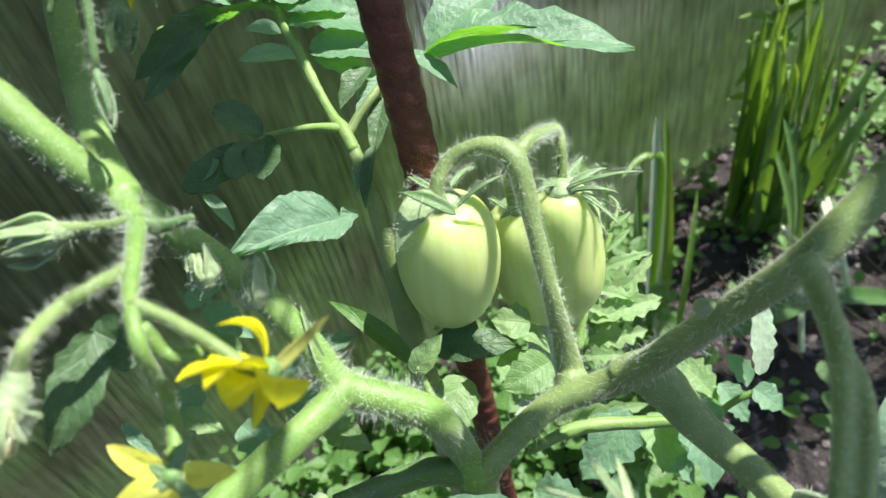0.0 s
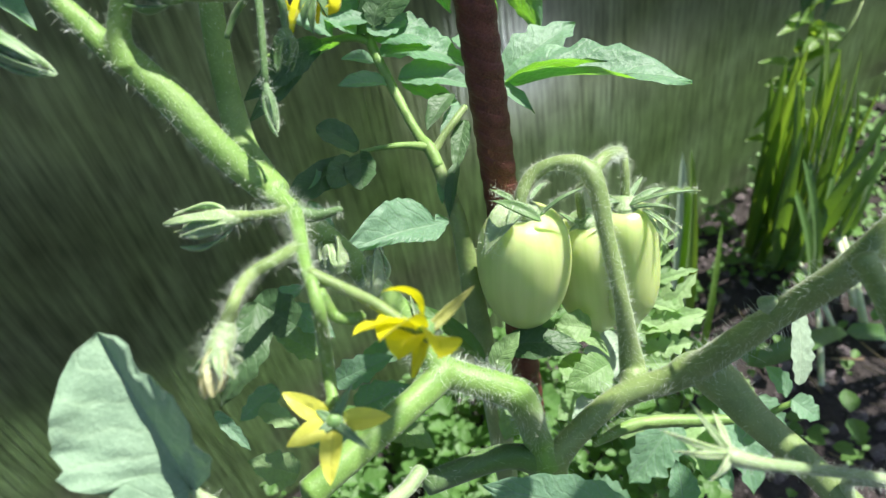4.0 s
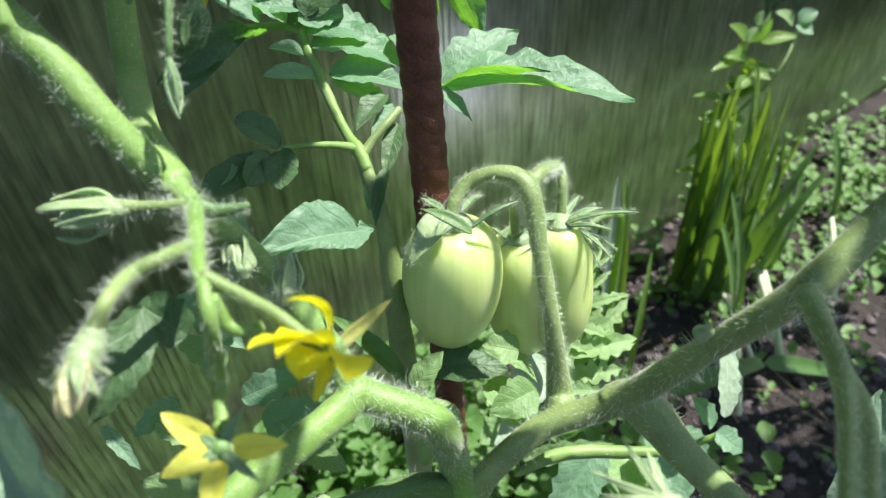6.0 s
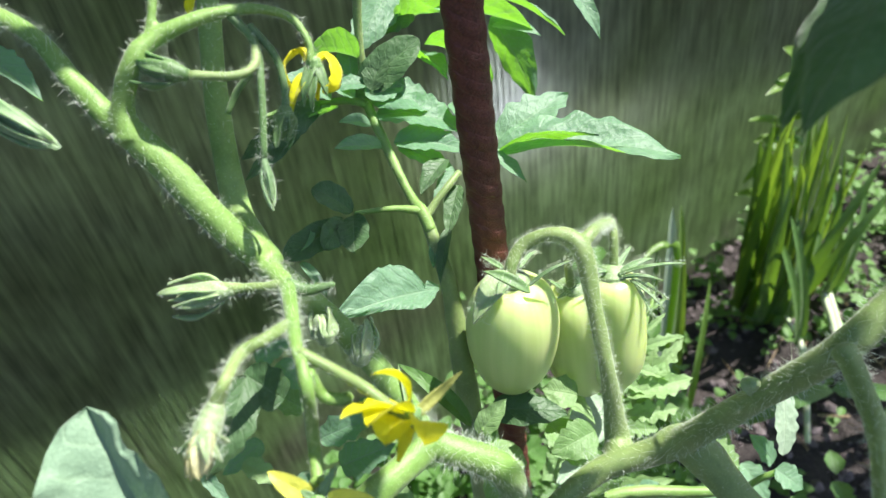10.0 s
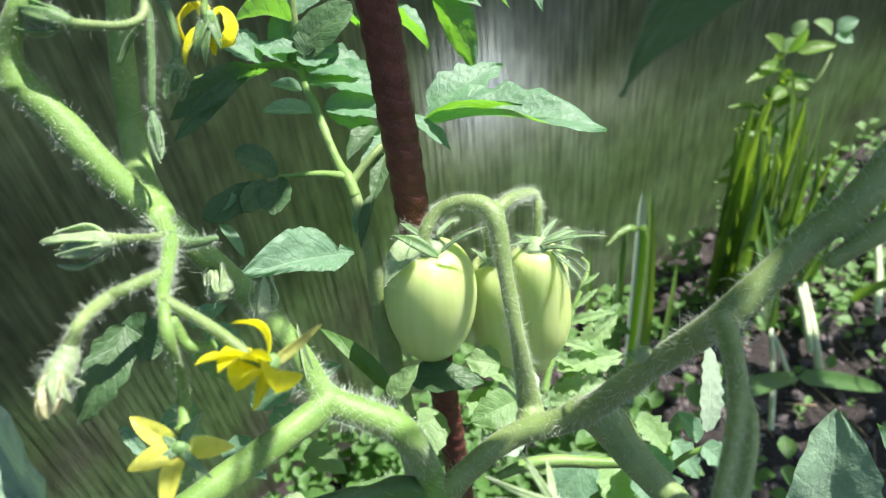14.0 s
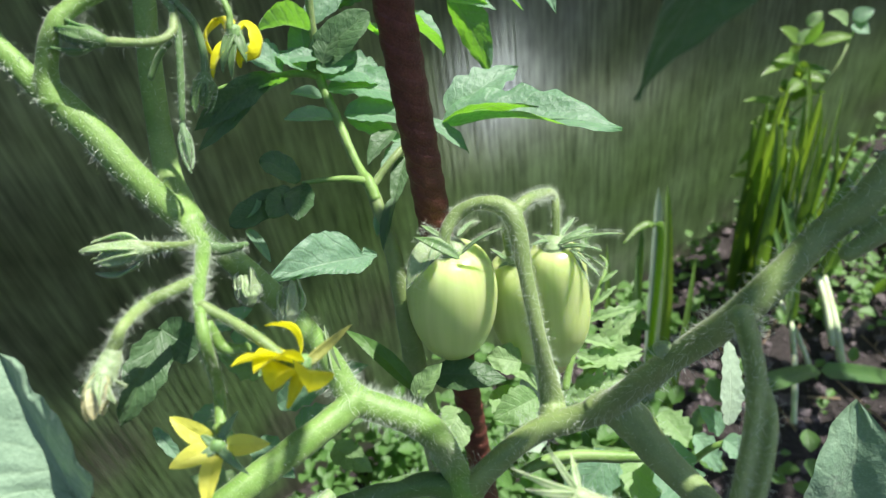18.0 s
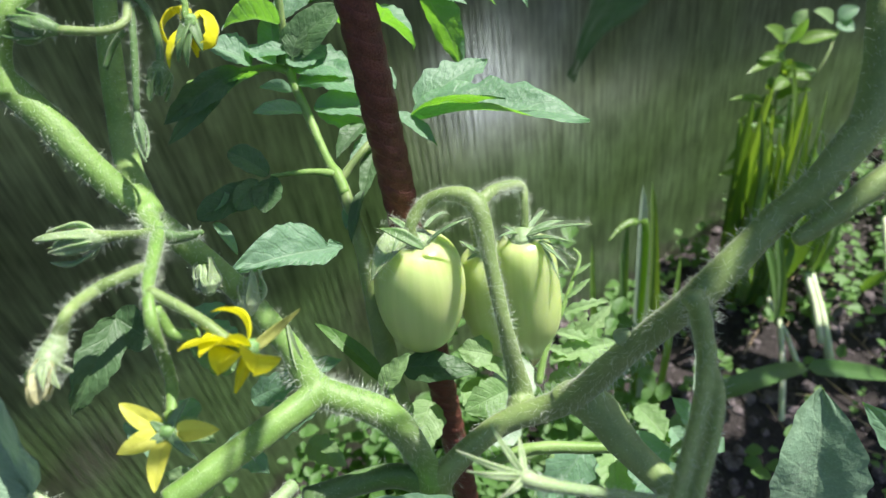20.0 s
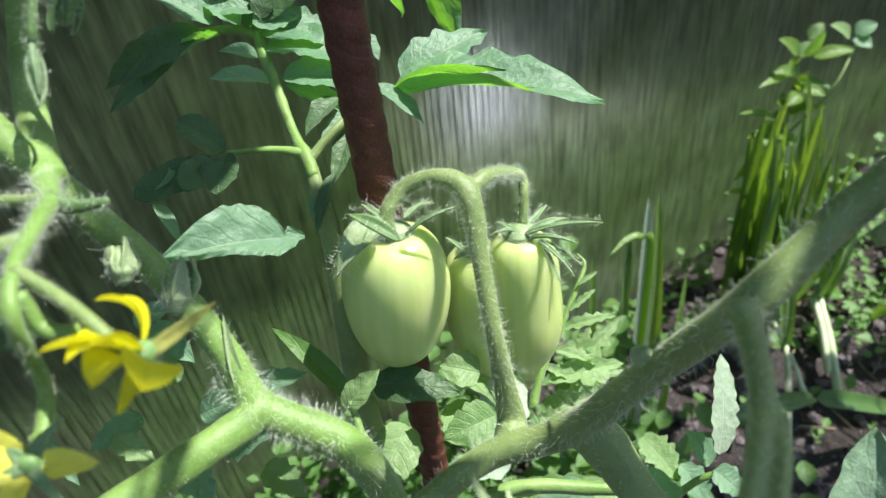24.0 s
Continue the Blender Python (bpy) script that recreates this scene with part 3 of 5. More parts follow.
tube("leaf_stalk", [(0.0507, 0.0733, 0.4482), (0.0513, 0.0709, 0.4471), (0.0499, 0.0641, 0.4471), (0.0478, 0.0567, 0.4480), (0.0440, 0.0484, 0.4488), (0.0394, 0.0404, 0.4492), (0.0345, 0.0323, 0.4495), (0.0297, 0.0243, 0.4499)], [0.0026, 0.0023, 0.0021, 0.0020, 0.0017, 0.0015, 0.0014, 0.0013], STEM, plant, hair=4500, hair_len=0.0017, seg=16)
tube("leaf_stalk", [(0.0486, 0.0566, 0.4479), (0.0474, 0.0504, 0.4485), (0.0453, 0.0448, 0.4492), (0.0416, 0.0380, 0.4494), (0.0372, 0.0312, 0.4495), (0.0335, 0.0242, 0.4495)], [0.0010, 0.0014, 0.0013, 0.0012, 0.0012, 0.0011], STEM, plant, hair=3000, hair_len=0.0014)
tube("side_shoot", [(0.0259, 0.0933, 0.3921), (0.0325, 0.0933, 0.3925), (0.0375, 0.0888, 0.3904), (0.0427, 0.0794, 0.3865), (0.0515, 0.0690, 0.3805), (0.0620, 0.0561, 0.3718)], [0.0030, 0.0052, 0.0056, 0.0043, 0.0038, 0.0038], STEM, plant, hair=3000)
left_stem = tube("stem", [JOINT, (-0.0127, 0.0868, 0.3835), (-0.0156, 0.0824, 0.4062), (-0.0207, 0.0831, 0.4131), (-0.0331, 0.0869, 0.4193), (-0.0383, 0.0931, 0.4294), (-0.0483, 0.1005, 0.4455), (-0.0668, 0.1063, 0.4738), (-0.0741, 0.1108, 0.4854), (-0.0807, 0.1146, 0.4945)],
    [0.0042, 0.0038, 0.0040, 0.0038, 0.0036, 0.0030, 0.0029, 0.0031, 0.0033, 0.0032], PALE_STEM, plant, hair=7000, hair_len=0.0019, seg=16, ridge=0.015)
for pts, r in (([(-0.0384, 0.0915, 0.4261), (-0.0336, 0.0863, 0.4202), (-0.0267, 0.0839, 0.4173), (-0.0186, 0.0829, 0.4129)], 0.0036), ([(0.0517, 0.0766, 0.4470), (0.0534, 0.0742, 0.4442), (0.0531, 0.0703, 0.4422)], 0.0026)):
    ln, rr = spline(pts, [r, r])
    tt, ss, nn = axes_along(ln)
    fuzz(ln, rr, ss, nn, tt, 16000, 0.0030, left_stem, np.random.default_rng(60))
tube("side_shoot", [(-0.0318, 0.0865, 0.4189), (-0.0420, 0.0775, 0.4197), (-0.0528, 0.0692, 0.4199), (-0.0640, 0.0605, 0.4197)], [0.0034, 0.0035, 0.0034, 0.0033], PALE_STEM, plant, hair=1200)
tube("side_shoot", [(-0.0105, 0.0834, 0.3744), (-0.0221, 0.0839, 0.3812), (-0.0426, 0.0758, 0.3887)], [0.0040, 0.0034, 0.0030], DARK_STEM, plant, hair=2500)
tube("stem", [(-0.0803, 0.1143, 0.4942), (-0.0844, 0.1169, 0.4972), (-0.0900, 0.1217, 0.5030), (-0.0974, 0.1301, 0.5098), (-0.1121, 0.1403, 0.5156)], [0.0030, 0.0026, 0.0022, 0.0019, 0.0018], PALE_STEM, plant, hair=7000, hair_len=0.0018)
arch = tube("truss_stalk", [(-0.0806, 0.1124, 0.4935), (-0.0802, 0.1161, 0.4995), (-0.0758, 0.1178, 0.5068), (-0.0721, 0.1212, 0.5092), (-0.0634, 0.1250, 0.5106), (-0.0541, 0.1283, 0.5099), (-0.0476, 0.1319, 0.5059), (-0.0443, 0.1284, 0.5018), (-0.0444, 0.1254, 0.4983)],
    [0.0027, 0.0023, 0.0021, 0.0019, 0.0015, 0.0012, 0.0010, 0.0009, 0.0009], PALE_STEM, plant, hair=6000, hair_len=0.0015)
tube("leaf_stalk", [(-0.0728, 0.1209, 0.5089), (-0.0715, 0.1239, 0.5125), (-0.0700, 0.1287, 0.5181)], [0.0012, 0.0010, 0.0010], PALE_STEM, plant, hair=5000, hair_len=0.0013)
tube("pedicel", [(-0.0579, 0.1269, 0.5098), (-0.0540, 0.1239, 0.5047), (-0.0539, 0.1184, 0.4983), (-0.0554, 0.1092, 0.4873)], [0.0009, 0.0009, 0.0008, 0.0007], DARK_STEM, plant, hair=3500)
tube("pedicel", [(-0.0539, 0.1235, 0.5042), (-0.0542, 0.1191, 0.5022), (-0.0578, 0.1163, 0.5019), (-0.0657, 0.1153, 0.5038)], [0.0009, 0.0009, 0.0009, 0.0009], STEM, plant, hair=3500)
tube("pedicel", [(-0.0546, 0.1261, 0.5073), (-0.0509, 0.1240, 0.5018), (-0.0500, 0.1208, 0.4964), (-0.0503, 0.1179, 0.4930)], [0.0009, 0.0008, 0.0008, 0.0008], DARK_STEM, plant, hair=2500)
tube("pedicel", [(-0.0555, 0.1200, 0.5001), (-0.0592, 0.1200, 0.4970), (-0.0619, 0.1183, 0.4934)], [0.0007, 0.0007, 0.0006], DARK_STEM, plant)

leaf(plant, (-0.0352, 0.0872, 0.4168), (-0.0372, 0.0965, 0.4362), 0.0030, HAIRY, label="small folded leaf in the fork", up=(0.45, -0.6, 0.5), fold=42, teeth=0, lobe=0.0, arch=0.10, sway=0.06)


def bud(parent, base, tip, width, material=None, split=4, spread=0.45):
    """A closed flower bud: narrow sepals round a cone, tips apart."""
    base, tip = np.array(base), np.array(tip)
    ax = tip - base
    size = np.linalg.norm(ax)
    body = tube("bud", [base, base + ax * 0.25, base + ax * 0.6, base + ax * 0.8], [width * 0.28, width * 0.5, width * 0.36, width * 0.12], material or CALYX, parent, seg=10, hair=6000 * width / 0.004, hair_len=0.0018)
    s = np.cross(ax / size, (0.2, 0.3, 0.9))
    s /= np.linalg.norm(s)
    w = np.cross(ax / size, s)
    for k in range(split):
        t = 2 * math.pi * k / split + 0.4
        out = math.cos(t) * s + math.sin(t) * w
        tip_k = tip + out * width * (spread + 0.2 * math.sin(k * 2.1)) - ax * (0.08 * (k % 3))
        root = base + ax * 0.15 + out * width * 0.35
        sp = sepal(body, root, tip_k, width * (0.58 if spread > 0.2 else 0.6), out, material, arch=0.08 + 0.05 * math.sin(k * 1.7), wave=0.12)
        ln = np.array([root + (tip_k - root) * q for q in np.linspace(0.0, 0.95, 7)])
        tt, ss, nn = axes_along(ln)
        fuzz(ln, np.full(7, width * 0.08), ss, nn, tt, 2600, 0.0014, sp, np.random.default_rng(k + 70))
    return body


bud(plant, (-0.0660, 0.1153, 0.5039), (-0.0779, 0.1181, 0.5072), 0.0045, DARK_STEM)
bud(plant, (-0.0555, 0.1095, 0.4877), (-0.0549, 0.1023, 0.4793), 0.0018, SEPAL, 3, 0.2)
bud(plant, (-0.0503, 0.1180, 0.4931), (-0.0522, 0.1127, 0.4869), 0.0042, DARK_STEM)
bud(plant, (-0.1040, 0.1114, 0.5082), (-0.0887, 0.1035, 0.4989), 0.0044, SEPAL, 5, 0.06)
leaf(plant, (-0.1069, 0.1261, 0.5101), (-0.0959, 0.1186, 0.5013), 0.007, fold=40)

tube("side_shoot", [(-0.0589, 0.1013, 0.4665), (-0.0622, 0.1074, 0.4674), (-0.0676, 0.1202, 0.4702), (-0.0697, 0.1380, 0.4851), (-0.0683, 0.1540, 0.5039), (-0.0668, 0.1640, 0.5158)], [0.0032, 0.0032, 0.0031, 0.0029, 0.0027, 0.0026], PALE_STEM, plant, hair=1800)
# the truss of yellow flowers
NODE = (-0.0544, 0.0919, 0.4686)
tube("truss_stalk", [(-0.0603, 0.1022, 0.4660), (-0.0565, 0.0955, 0.4682), NODE, (-0.0524, 0.0829, 0.4703), (-0.0506, 0.0729, 0.4717), (-0.0492, 0.0677, 0.4716)], [0.0027, 0.0020, 0.0018, 0.0015, 0.0013, 0.0011], PALE_STEM, plant, hair=8000, hair_len=0.0020)
tube("pedicel", [(-0.0518, 0.0801, 0.4701), (-0.0554, 0.0733, 0.4737), (-0.0594, 0.0706, 0.4736), (-0.0597, 0.0629, 0.4768), (-0.0618, 0.0607, 0.4742)], [0.0013, 0.0011, 0.0012, 0.0010, 0.0013], STEM, plant, hair=6000)
tube("pedicel", [(-0.0498, 0.0706, 0.4720), (-0.0443, 0.0675, 0.4699), (-0.0388, 0.0629, 0.4692), (-0.0348, 0.0601, 0.4660), (-0.0319, 0.0585, 0.4641)], [0.0011, 0.0010, 0.0010, 0.0010, 0.0013], STEM, plant, hair=3000, hair_len=0.0010)
tube("pedicel", [(-0.0493, 0.0683, 0.4724), (-0.0487, 0.0639, 0.4687), (-0.0508, 0.0645, 0.4556), (-0.0507, 0.0588, 0.4520), (-0.0507, 0.0577, 0.4525)], [0.0011, 0.0012, 0.0012, 0.0011, 0.0013], PALE_STEM, plant, hair=4000, hair_len=0.0010)
tube("pedicel", [(-0.0484, 0.0670, 0.4708), (-0.0470, 0.0657, 0.4661), (-0.0443, 0.0649, 0.4652), (-0.0422, 0.0649, 0.4653)], [0.0011, 0.0011, 0.0012, 0.0010], PALE_STEM, plant, hair=2500, hair_len=0.0010)
tube("pedicel", [NODE, (-0.0585, 0.0921, 0.4689), (-0.0629, 0.0924, 0.4692), (-0.0668, 0.0926, 0.4694)], [0.0016, 0.0010, 0.0010, 0.0016], STEM, plant, hair=7000)
tube("pedicel", [NODE, (-0.0505, 0.0910, 0.4675), (-0.0452, 0.0912, 0.4678)], [0.0018, 0.0012, 0.0006], DARK_STEM, plant, hair=8000)
bud(plant, (-0.0646, 0.0924, 0.4692), (-0.0788, 0.0921, 0.4689), 0.0046, HAIRY, 5, 0.62)
bud(plant, (-0.0507, 0.0935, 0.4488), (-0.0510, 0.0987, 0.4550), 0.0050, HAIRY)
bud(plant, (-0.0452, 0.0955, 0.4388), (-0.0437, 0.1023, 0.4468), 0.0062, HAIRY)


def blossom(name_label, centre, facing, tips, width, material, sepals=(), parent=plant, sepal_material=None, sepal_width=0.0018, point=0.8):
    """A flower: receptacle, petals to the tips given, sepals behind, a cone of anthers in front."""
    c, fa = np.array(centre), np.array(facing, float)
    fa /= np.linalg.norm(fa)
    head = tube("flower", [c - fa * 0.0016, c, c + fa * 0.0010], [0.0013, 0.0019, 0.0012], CALYX, parent, name_label, seg=10, hair=20000, hair_len=0.0012)
    for tip, bow in tips:
        tip = np.array(tip)
        way = tip - c
        petal(head, c + way / np.linalg.norm(way) * 0.0012, tip, width, material, up=-fa, arch=bow, edge=0.1, point=point)
    for tip in sepals:
        sepal(head, c - fa * 0.0008, tip, sepal_width, -fa, sepal_material)
    tube("anther_cone", [c + fa * 0.0005, c + fa * 0.004, c + fa * 0.0075], [0.0014, 0.0012, 0.0003], material, head, seg=8)
    return head


opened = blossom("open yellow tomato flower with swept-back petals", (-0.0322, 0.0596, 0.4648), (-0.28, -0.5, -0.35),
    [((-0.0432, 0.0580, 0.4689), 0.10), ((-0.0366, 0.0540, 0.4657), 0.30), ((-0.0306, 0.0531, 0.4657), 0.30)], 0.0082, PETAL,
    point=0.5)
petal(opened, (-0.0322, 0.0596, 0.4648), (-0.0391, 0.0557, 0.4690), 0.0084, up=(0.28, 0.5, 0.35), arch=0.22, point=0.5)
petal(opened, (-0.0326, 0.0606, 0.4656), (-0.0381, 0.0648, 0.4704), 0.0048, up=(0.45, 0.75, 0.6), arch=0.30, fold=30, point=0.5)
sepal(opened, (-0.0318, 0.0592, 0.4652), (-0.0229, 0.0646, 0.4683), 0.0024, (0.2, -0.6, 0.7), YELLOWED, arch=-0.06, fold=34)
blossom("pale yellow tomato flower seen from behind its petals", (-0.0502, 0.0545, 0.4522), (0.0, 0.5, -0.75),
    [((-0.0578, 0.0578, 0.4580), 0.10), ((-0.0578, 0.0498, 0.4541), 0.12), ((-0.0516, 0.0443, 0.4494), 0.14), ((-0.0404, 0.0529, 0.4530), 0.10)], 0.0042, PALE_PETAL,
    [(-0.0465, 0.0592, 0.4553), (-0.0446, 0.0490, 0.4502), (-0.0540, 0.0510, 0.4525), (-0.0530, 0.0555, 0.4550)], sepal_material=SEPAL)
wilt = tube("flower", [(-0.0618, 0.0607, 0.4742), (-0.0626, 0.0593, 0.4728), (-0.0636, 0.0571, 0.4718), (-0.0643, 0.0550, 0.4711)], [0.0013, 0.0020, 0.0023, 0.0018], HAIRY, plant, "withered flower in a downy calyx", seg=14, hair=9000, hair_len=0.0017)
for tip, w in (((-0.0680, 0.0533, 0.4664), 0.0038), ((-0.0665, 0.0515, 0.4674), 0.0040), ((-0.0643, 0.0526, 0.4671), 0.0038), ((-0.0650, 0.0510, 0.4683), 0.0040), ((-0.0663, 0.0547, 0.4664), 0.0038)):
    petal(wilt, (-0.0630, 0.0571, 0.4734), tip, w, DRY_PETAL, up=(0.1, -0.9, 0.2), arch=0.04, fold=34, wave=0.12)
for tip in ((-0.0684, 0.0553, 0.4699), (-0.0660, 0.0526, 0.4714), (-0.0612, 0.0525, 0.4699), (-0.0608, 0.0568, 0.4686), (-0.0626, 0.0512, 0.4714)):
    root = np.array((-0.0631, 0.0567, 0.4729))
    sp = sepal(wilt, root, tip, 0.0017, (0, -0.9, 0.3), HAIRY, arch=0.10, wave=0.1)
    ln = np.array([root + (np.array(tip) - root) * q for q in np.linspace(0.1, 0.95, 7)])
    tt, ss, nn = axes_along(ln)
    fuzz(ln, np.full(7, 0.0005), ss, nn, tt, 3500, 0.0014, sp, np.random.default_rng(90))
hanging = blossom("yellow tomato flower hanging with curled petals", (-0.0440, 0.1262, 0.4972), (-0.1, -0.1, -0.95),
    [((-0.0497, 0.1201, 0.4904), 0.15)], 0.0036, PETAL, [(-0.0470, 0.1190, 0.4922), (-0.0455, 0.1190, 0.4905), (-0.0420, 0.1215, 0.4925)], sepal_material=DARK_STEM, sepal_width=0.0026)
for ring, width in (
    (((-0.0448, 0.1268, 0.4974), (-0.0458, 0.1301, 0.4990), (-0.0485, 0.1304, 0.4986), (-0.0506, 0.1270, 0.4970), (-0.0493, 0.1236, 0.4944)), 0.0022),
    (((-0.0434, 0.1268, 0.4974), (-0.0415, 0.1290, 0.4980), (-0.0397, 0.1262, 0.4962), (-0.0404, 0.1234, 0.4938), (-0.0428, 0.1222, 0.4930)), 0.0018),
):
    tube("petal", ring, [width * 0.5, width, width, width * 0.9, width * 0.3], PETAL, hanging, "curled yellow petal", seg=12, ridge=0.16, flat=0.22)
petal(plant, (-0.0645, 0.1320, 0.5128), (-0.0659, 0.1293, 0.5095), 0.003, name="petal")


# the fruit truss
tube("truss_stalk", [(0.0174, 0.0981, 0.3842), (0.0176, 0.1028, 0.3882), (0.0155, 0.1063, 0.4084), (0.0139, 0.1162, 0.4248), (0.0130, 0.1248, 0.4355), (0.0099, 0.1289, 0.4384), (0.0036, 0.1307, 0.4389), (-0.0023, 0.1302, 0.4363), (-0.0062, 0.1258, 0.4331), (-0.0056, 0.1241, 0.4284)],
    [0.0046, 0.0034, 0.0021, 0.0021, 0.0028, 0.0027, 0.0018, 0.0021, 0.0017, 0.0019], STEM, plant, hair=14000, hair_len=0.0017, seg=14)
tube("truss_stalk", [(0.0123, 0.1267, 0.4361), (0.0179, 0.1326, 0.4365), (0.0271, 0.1492, 0.4243), (0.0279, 0.1466, 0.4201), (0.0267, 0.1414, 0.4131)], [0.0021, 0.0018, 0.0016, 0.0014, 0.0015], STEM, plant, hair=14000, hair_len=0.0017)
tube("truss_stalk", [(0.0119, 0.1278, 0.4344), (0.0112, 0.1336, 0.4259), (0.0118, 0.1331, 0.4166)], [0.0016, 0.0013, 0.0015], STEM, plant, hair=5000)


def stems_of(material):
    return [ob for ob in plant.children if ob.name.split(".")[0] in ("stem", "side_shoot", "leaf_stalk", "truss_stalk") and ob.data.materials[0] == material]


weld(stems_of(STEM), STEM, plant, "main stem with forks, fruit stalks and flared joints", 0.0005, 9)
weld(stems_of(PALE_STEM), PALE_STEM, plant, "lighter branch that carries the flowers", 0.0005, 7)


def tomato(top, down, length, radius, lumps, label, neck=0.0, full=0.70, lift=0.05):
    """A plum-shaped fruit that hangs from top along down; lumps: depth of its lobes."""
    top, ax = Vector(top), Vector(down).normalized()
    s = ax.cross(Vector((0.2, 1, 0.1))).normalized()
    w = ax.cross(s)
    rows, seg = 40, 48
    v, uv = [], []
    for i in range(rows + 1):
        u = i / rows
        t = math.pi * u
        z = length * (0.5 - 0.5 * math.cos(t))
        q = math.sin(t) ** full * (1 + lift * math.cos(t * 1.0 + 0.5)) / 1.03
        q *= 1 - neck * math.exp(-((u - 0.84) / 0.11) ** 2) - 0.16 * neck * math.exp(-((u - 0.42) / 0.12) ** 2)
        dent = 0.0022 * math.exp(-((u / 0.16) ** 2))
        for j in range(seg):
            a = 2 * math.pi * j / seg
            lobes = 1 + lumps * (0.6 * math.cos(2 * a + 0.7) + 0.5 * math.cos(3 * a + 2.0)) * math.sin(t) + 0.010 * noise.noise((math.cos(a) * 1.5, math.sin(a) * 1.5, u * 3))
            r = radius * q * lobes
            v.append(top + ax * (z - 0.0022 + dent) + s * (r * math.cos(a)) + w * (r * math.sin(a)))
            uv.append((j / seg, u))
    f = [(i * seg + j, (i + 1) * seg + j, (i + 1) * seg + (j + 1) % seg, i * seg + (j + 1) % seg) for i in range(rows) for j in range(seg)]
    return mesh_object("tomato", v, f, TOMATO, plant, label, uv)


T1 = (-0.0055, 0.1272, 0.4272)
fruit_a = tomato(T1, (-0.075, -0.13, -1.0), 0.0400, 0.0139, 0.035, "plump unripe pale green plum tomato", full=0.80, lift=0.07)
T2 = (0.0258, 0.1400, 0.4120)
fruit_b = tomato(T2, (0.01, -0.20, -1.0), 0.0490, 0.0115, 0.05, "long unripe pale green tomato with a narrow lower end", 0.40, full=0.74, lift=0.10)
T3 = (0.0141, 0.1420, 0.4071)
fruit_c = tomato(T3, (0.10, -0.10, -1.0), 0.0470, 0.0128, 0.03, "unripe green tomato half hidden behind its neighbours", full=0.80)


def calyx(fruit, top, sepals):
    """The green star on a fruit: a downy cup and narrow sepals from root to tip, of the widths given."""
    c = np.array(top) + (0, 0, 0.0008)
    tube("calyx_disc", [c - (0, 0, 0.0006), c + (0, 0, 0.0006), c + (0, 0, 0.0016)], [0.0046, 0.0038, 0.0019], HAIRY, fruit, "small hairy green calyx disc", hair=60000, hair_len=0.0015, seg=14)
    for k, (root, tip, width) in enumerate(sepals):
        root, tip = np.array(root), np.array(tip)
        bow = 0.10 + 0.06 * math.sin(2.3 * k)
        skin = SEPAL if fruit is not fruit_a or k not in (0, 1, 6) else DARK_STEM if k == 0 else HAIRY
        sp = sepal(fruit, root, tip, width * (1.0 if skin != SEPAL else 0.78), (0, -0.25, 0.95), skin, arch=bow, fold=24, blunt=0.28 if width < 0.003 else 0.5, wave=0.06, nu=18, nv=3)
        ln = np.array([root + (tip - root) * q + (0, 0, bow * 4 * q * (1 - q) * np.linalg.norm(tip - root)) for q in np.linspace(0.05, 0.97, 8)])
        tt, ss, nn = axes_along(ln)
        fuzz(ln, np.full(8, width * 0.35), ss, nn, tt, 7000, 0.0015, sp, np.random.default_rng(k + 40))


calyx(fruit_a, T1, (
    ((-0.0029, 0.1148, 0.4344), (-0.0139, 0.1208, 0.4386), 0.0034), ((-0.0071, 0.1248, 0.4337), (-0.0182, 0.1146, 0.4261), 0.0068), ((-0.0076, 0.1300, 0.4298), (-0.0129, 0.1373, 0.4291), 0.0022),
    ((-0.0023, 0.1210, 0.4307), (0.0100, 0.1229, 0.4358), 0.0014), ((-0.0028, 0.1321, 0.4274), (0.0039, 0.1417, 0.4241), 0.0016), ((-0.0064, 0.1234, 0.4336), (-0.0116, 0.1162, 0.4320), 0.0046),
))
calyx(fruit_b, T2, (
    ((0.0265, 0.1376, 0.4139), (0.0457, 0.1337, 0.4182), 0.0016), ((0.0275, 0.1384, 0.4133), (0.0391, 0.1423, 0.4139), 0.0028), ((0.0272, 0.1415, 0.4122), (0.0349, 0.1506, 0.4128), 0.0026),
    ((0.0281, 0.1371, 0.4132), (0.0397, 0.1348, 0.4115), 0.0017), ((0.0299, 0.1357, 0.4131), (0.0373, 0.1255, 0.4089), 0.0015), ((0.0308, 0.1366, 0.4126), (0.0339, 0.1239, 0.4074), 0.0012),
    ((0.0247, 0.1398, 0.4134), (0.0181, 0.1364, 0.4160), 0.0015), ((0.0252, 0.1395, 0.4131), (0.0201, 0.1441, 0.4140), 0.0015), ((0.0306, 0.1376, 0.4122), (0.0402, 0.1302, 0.4080), 0.0007),
))
calyx(fruit_c, T3, (
    ((0.0115, 0.1370, 0.4097), (0.0081, 0.1342, 0.4112), 0.0016), ((0.0125, 0.1383, 0.4095), (0.0167, 0.1383, 0.4122), 0.0016), ((0.0109, 0.1394, 0.4093), (0.0066, 0.1411, 0.4129), 0.0015),
))

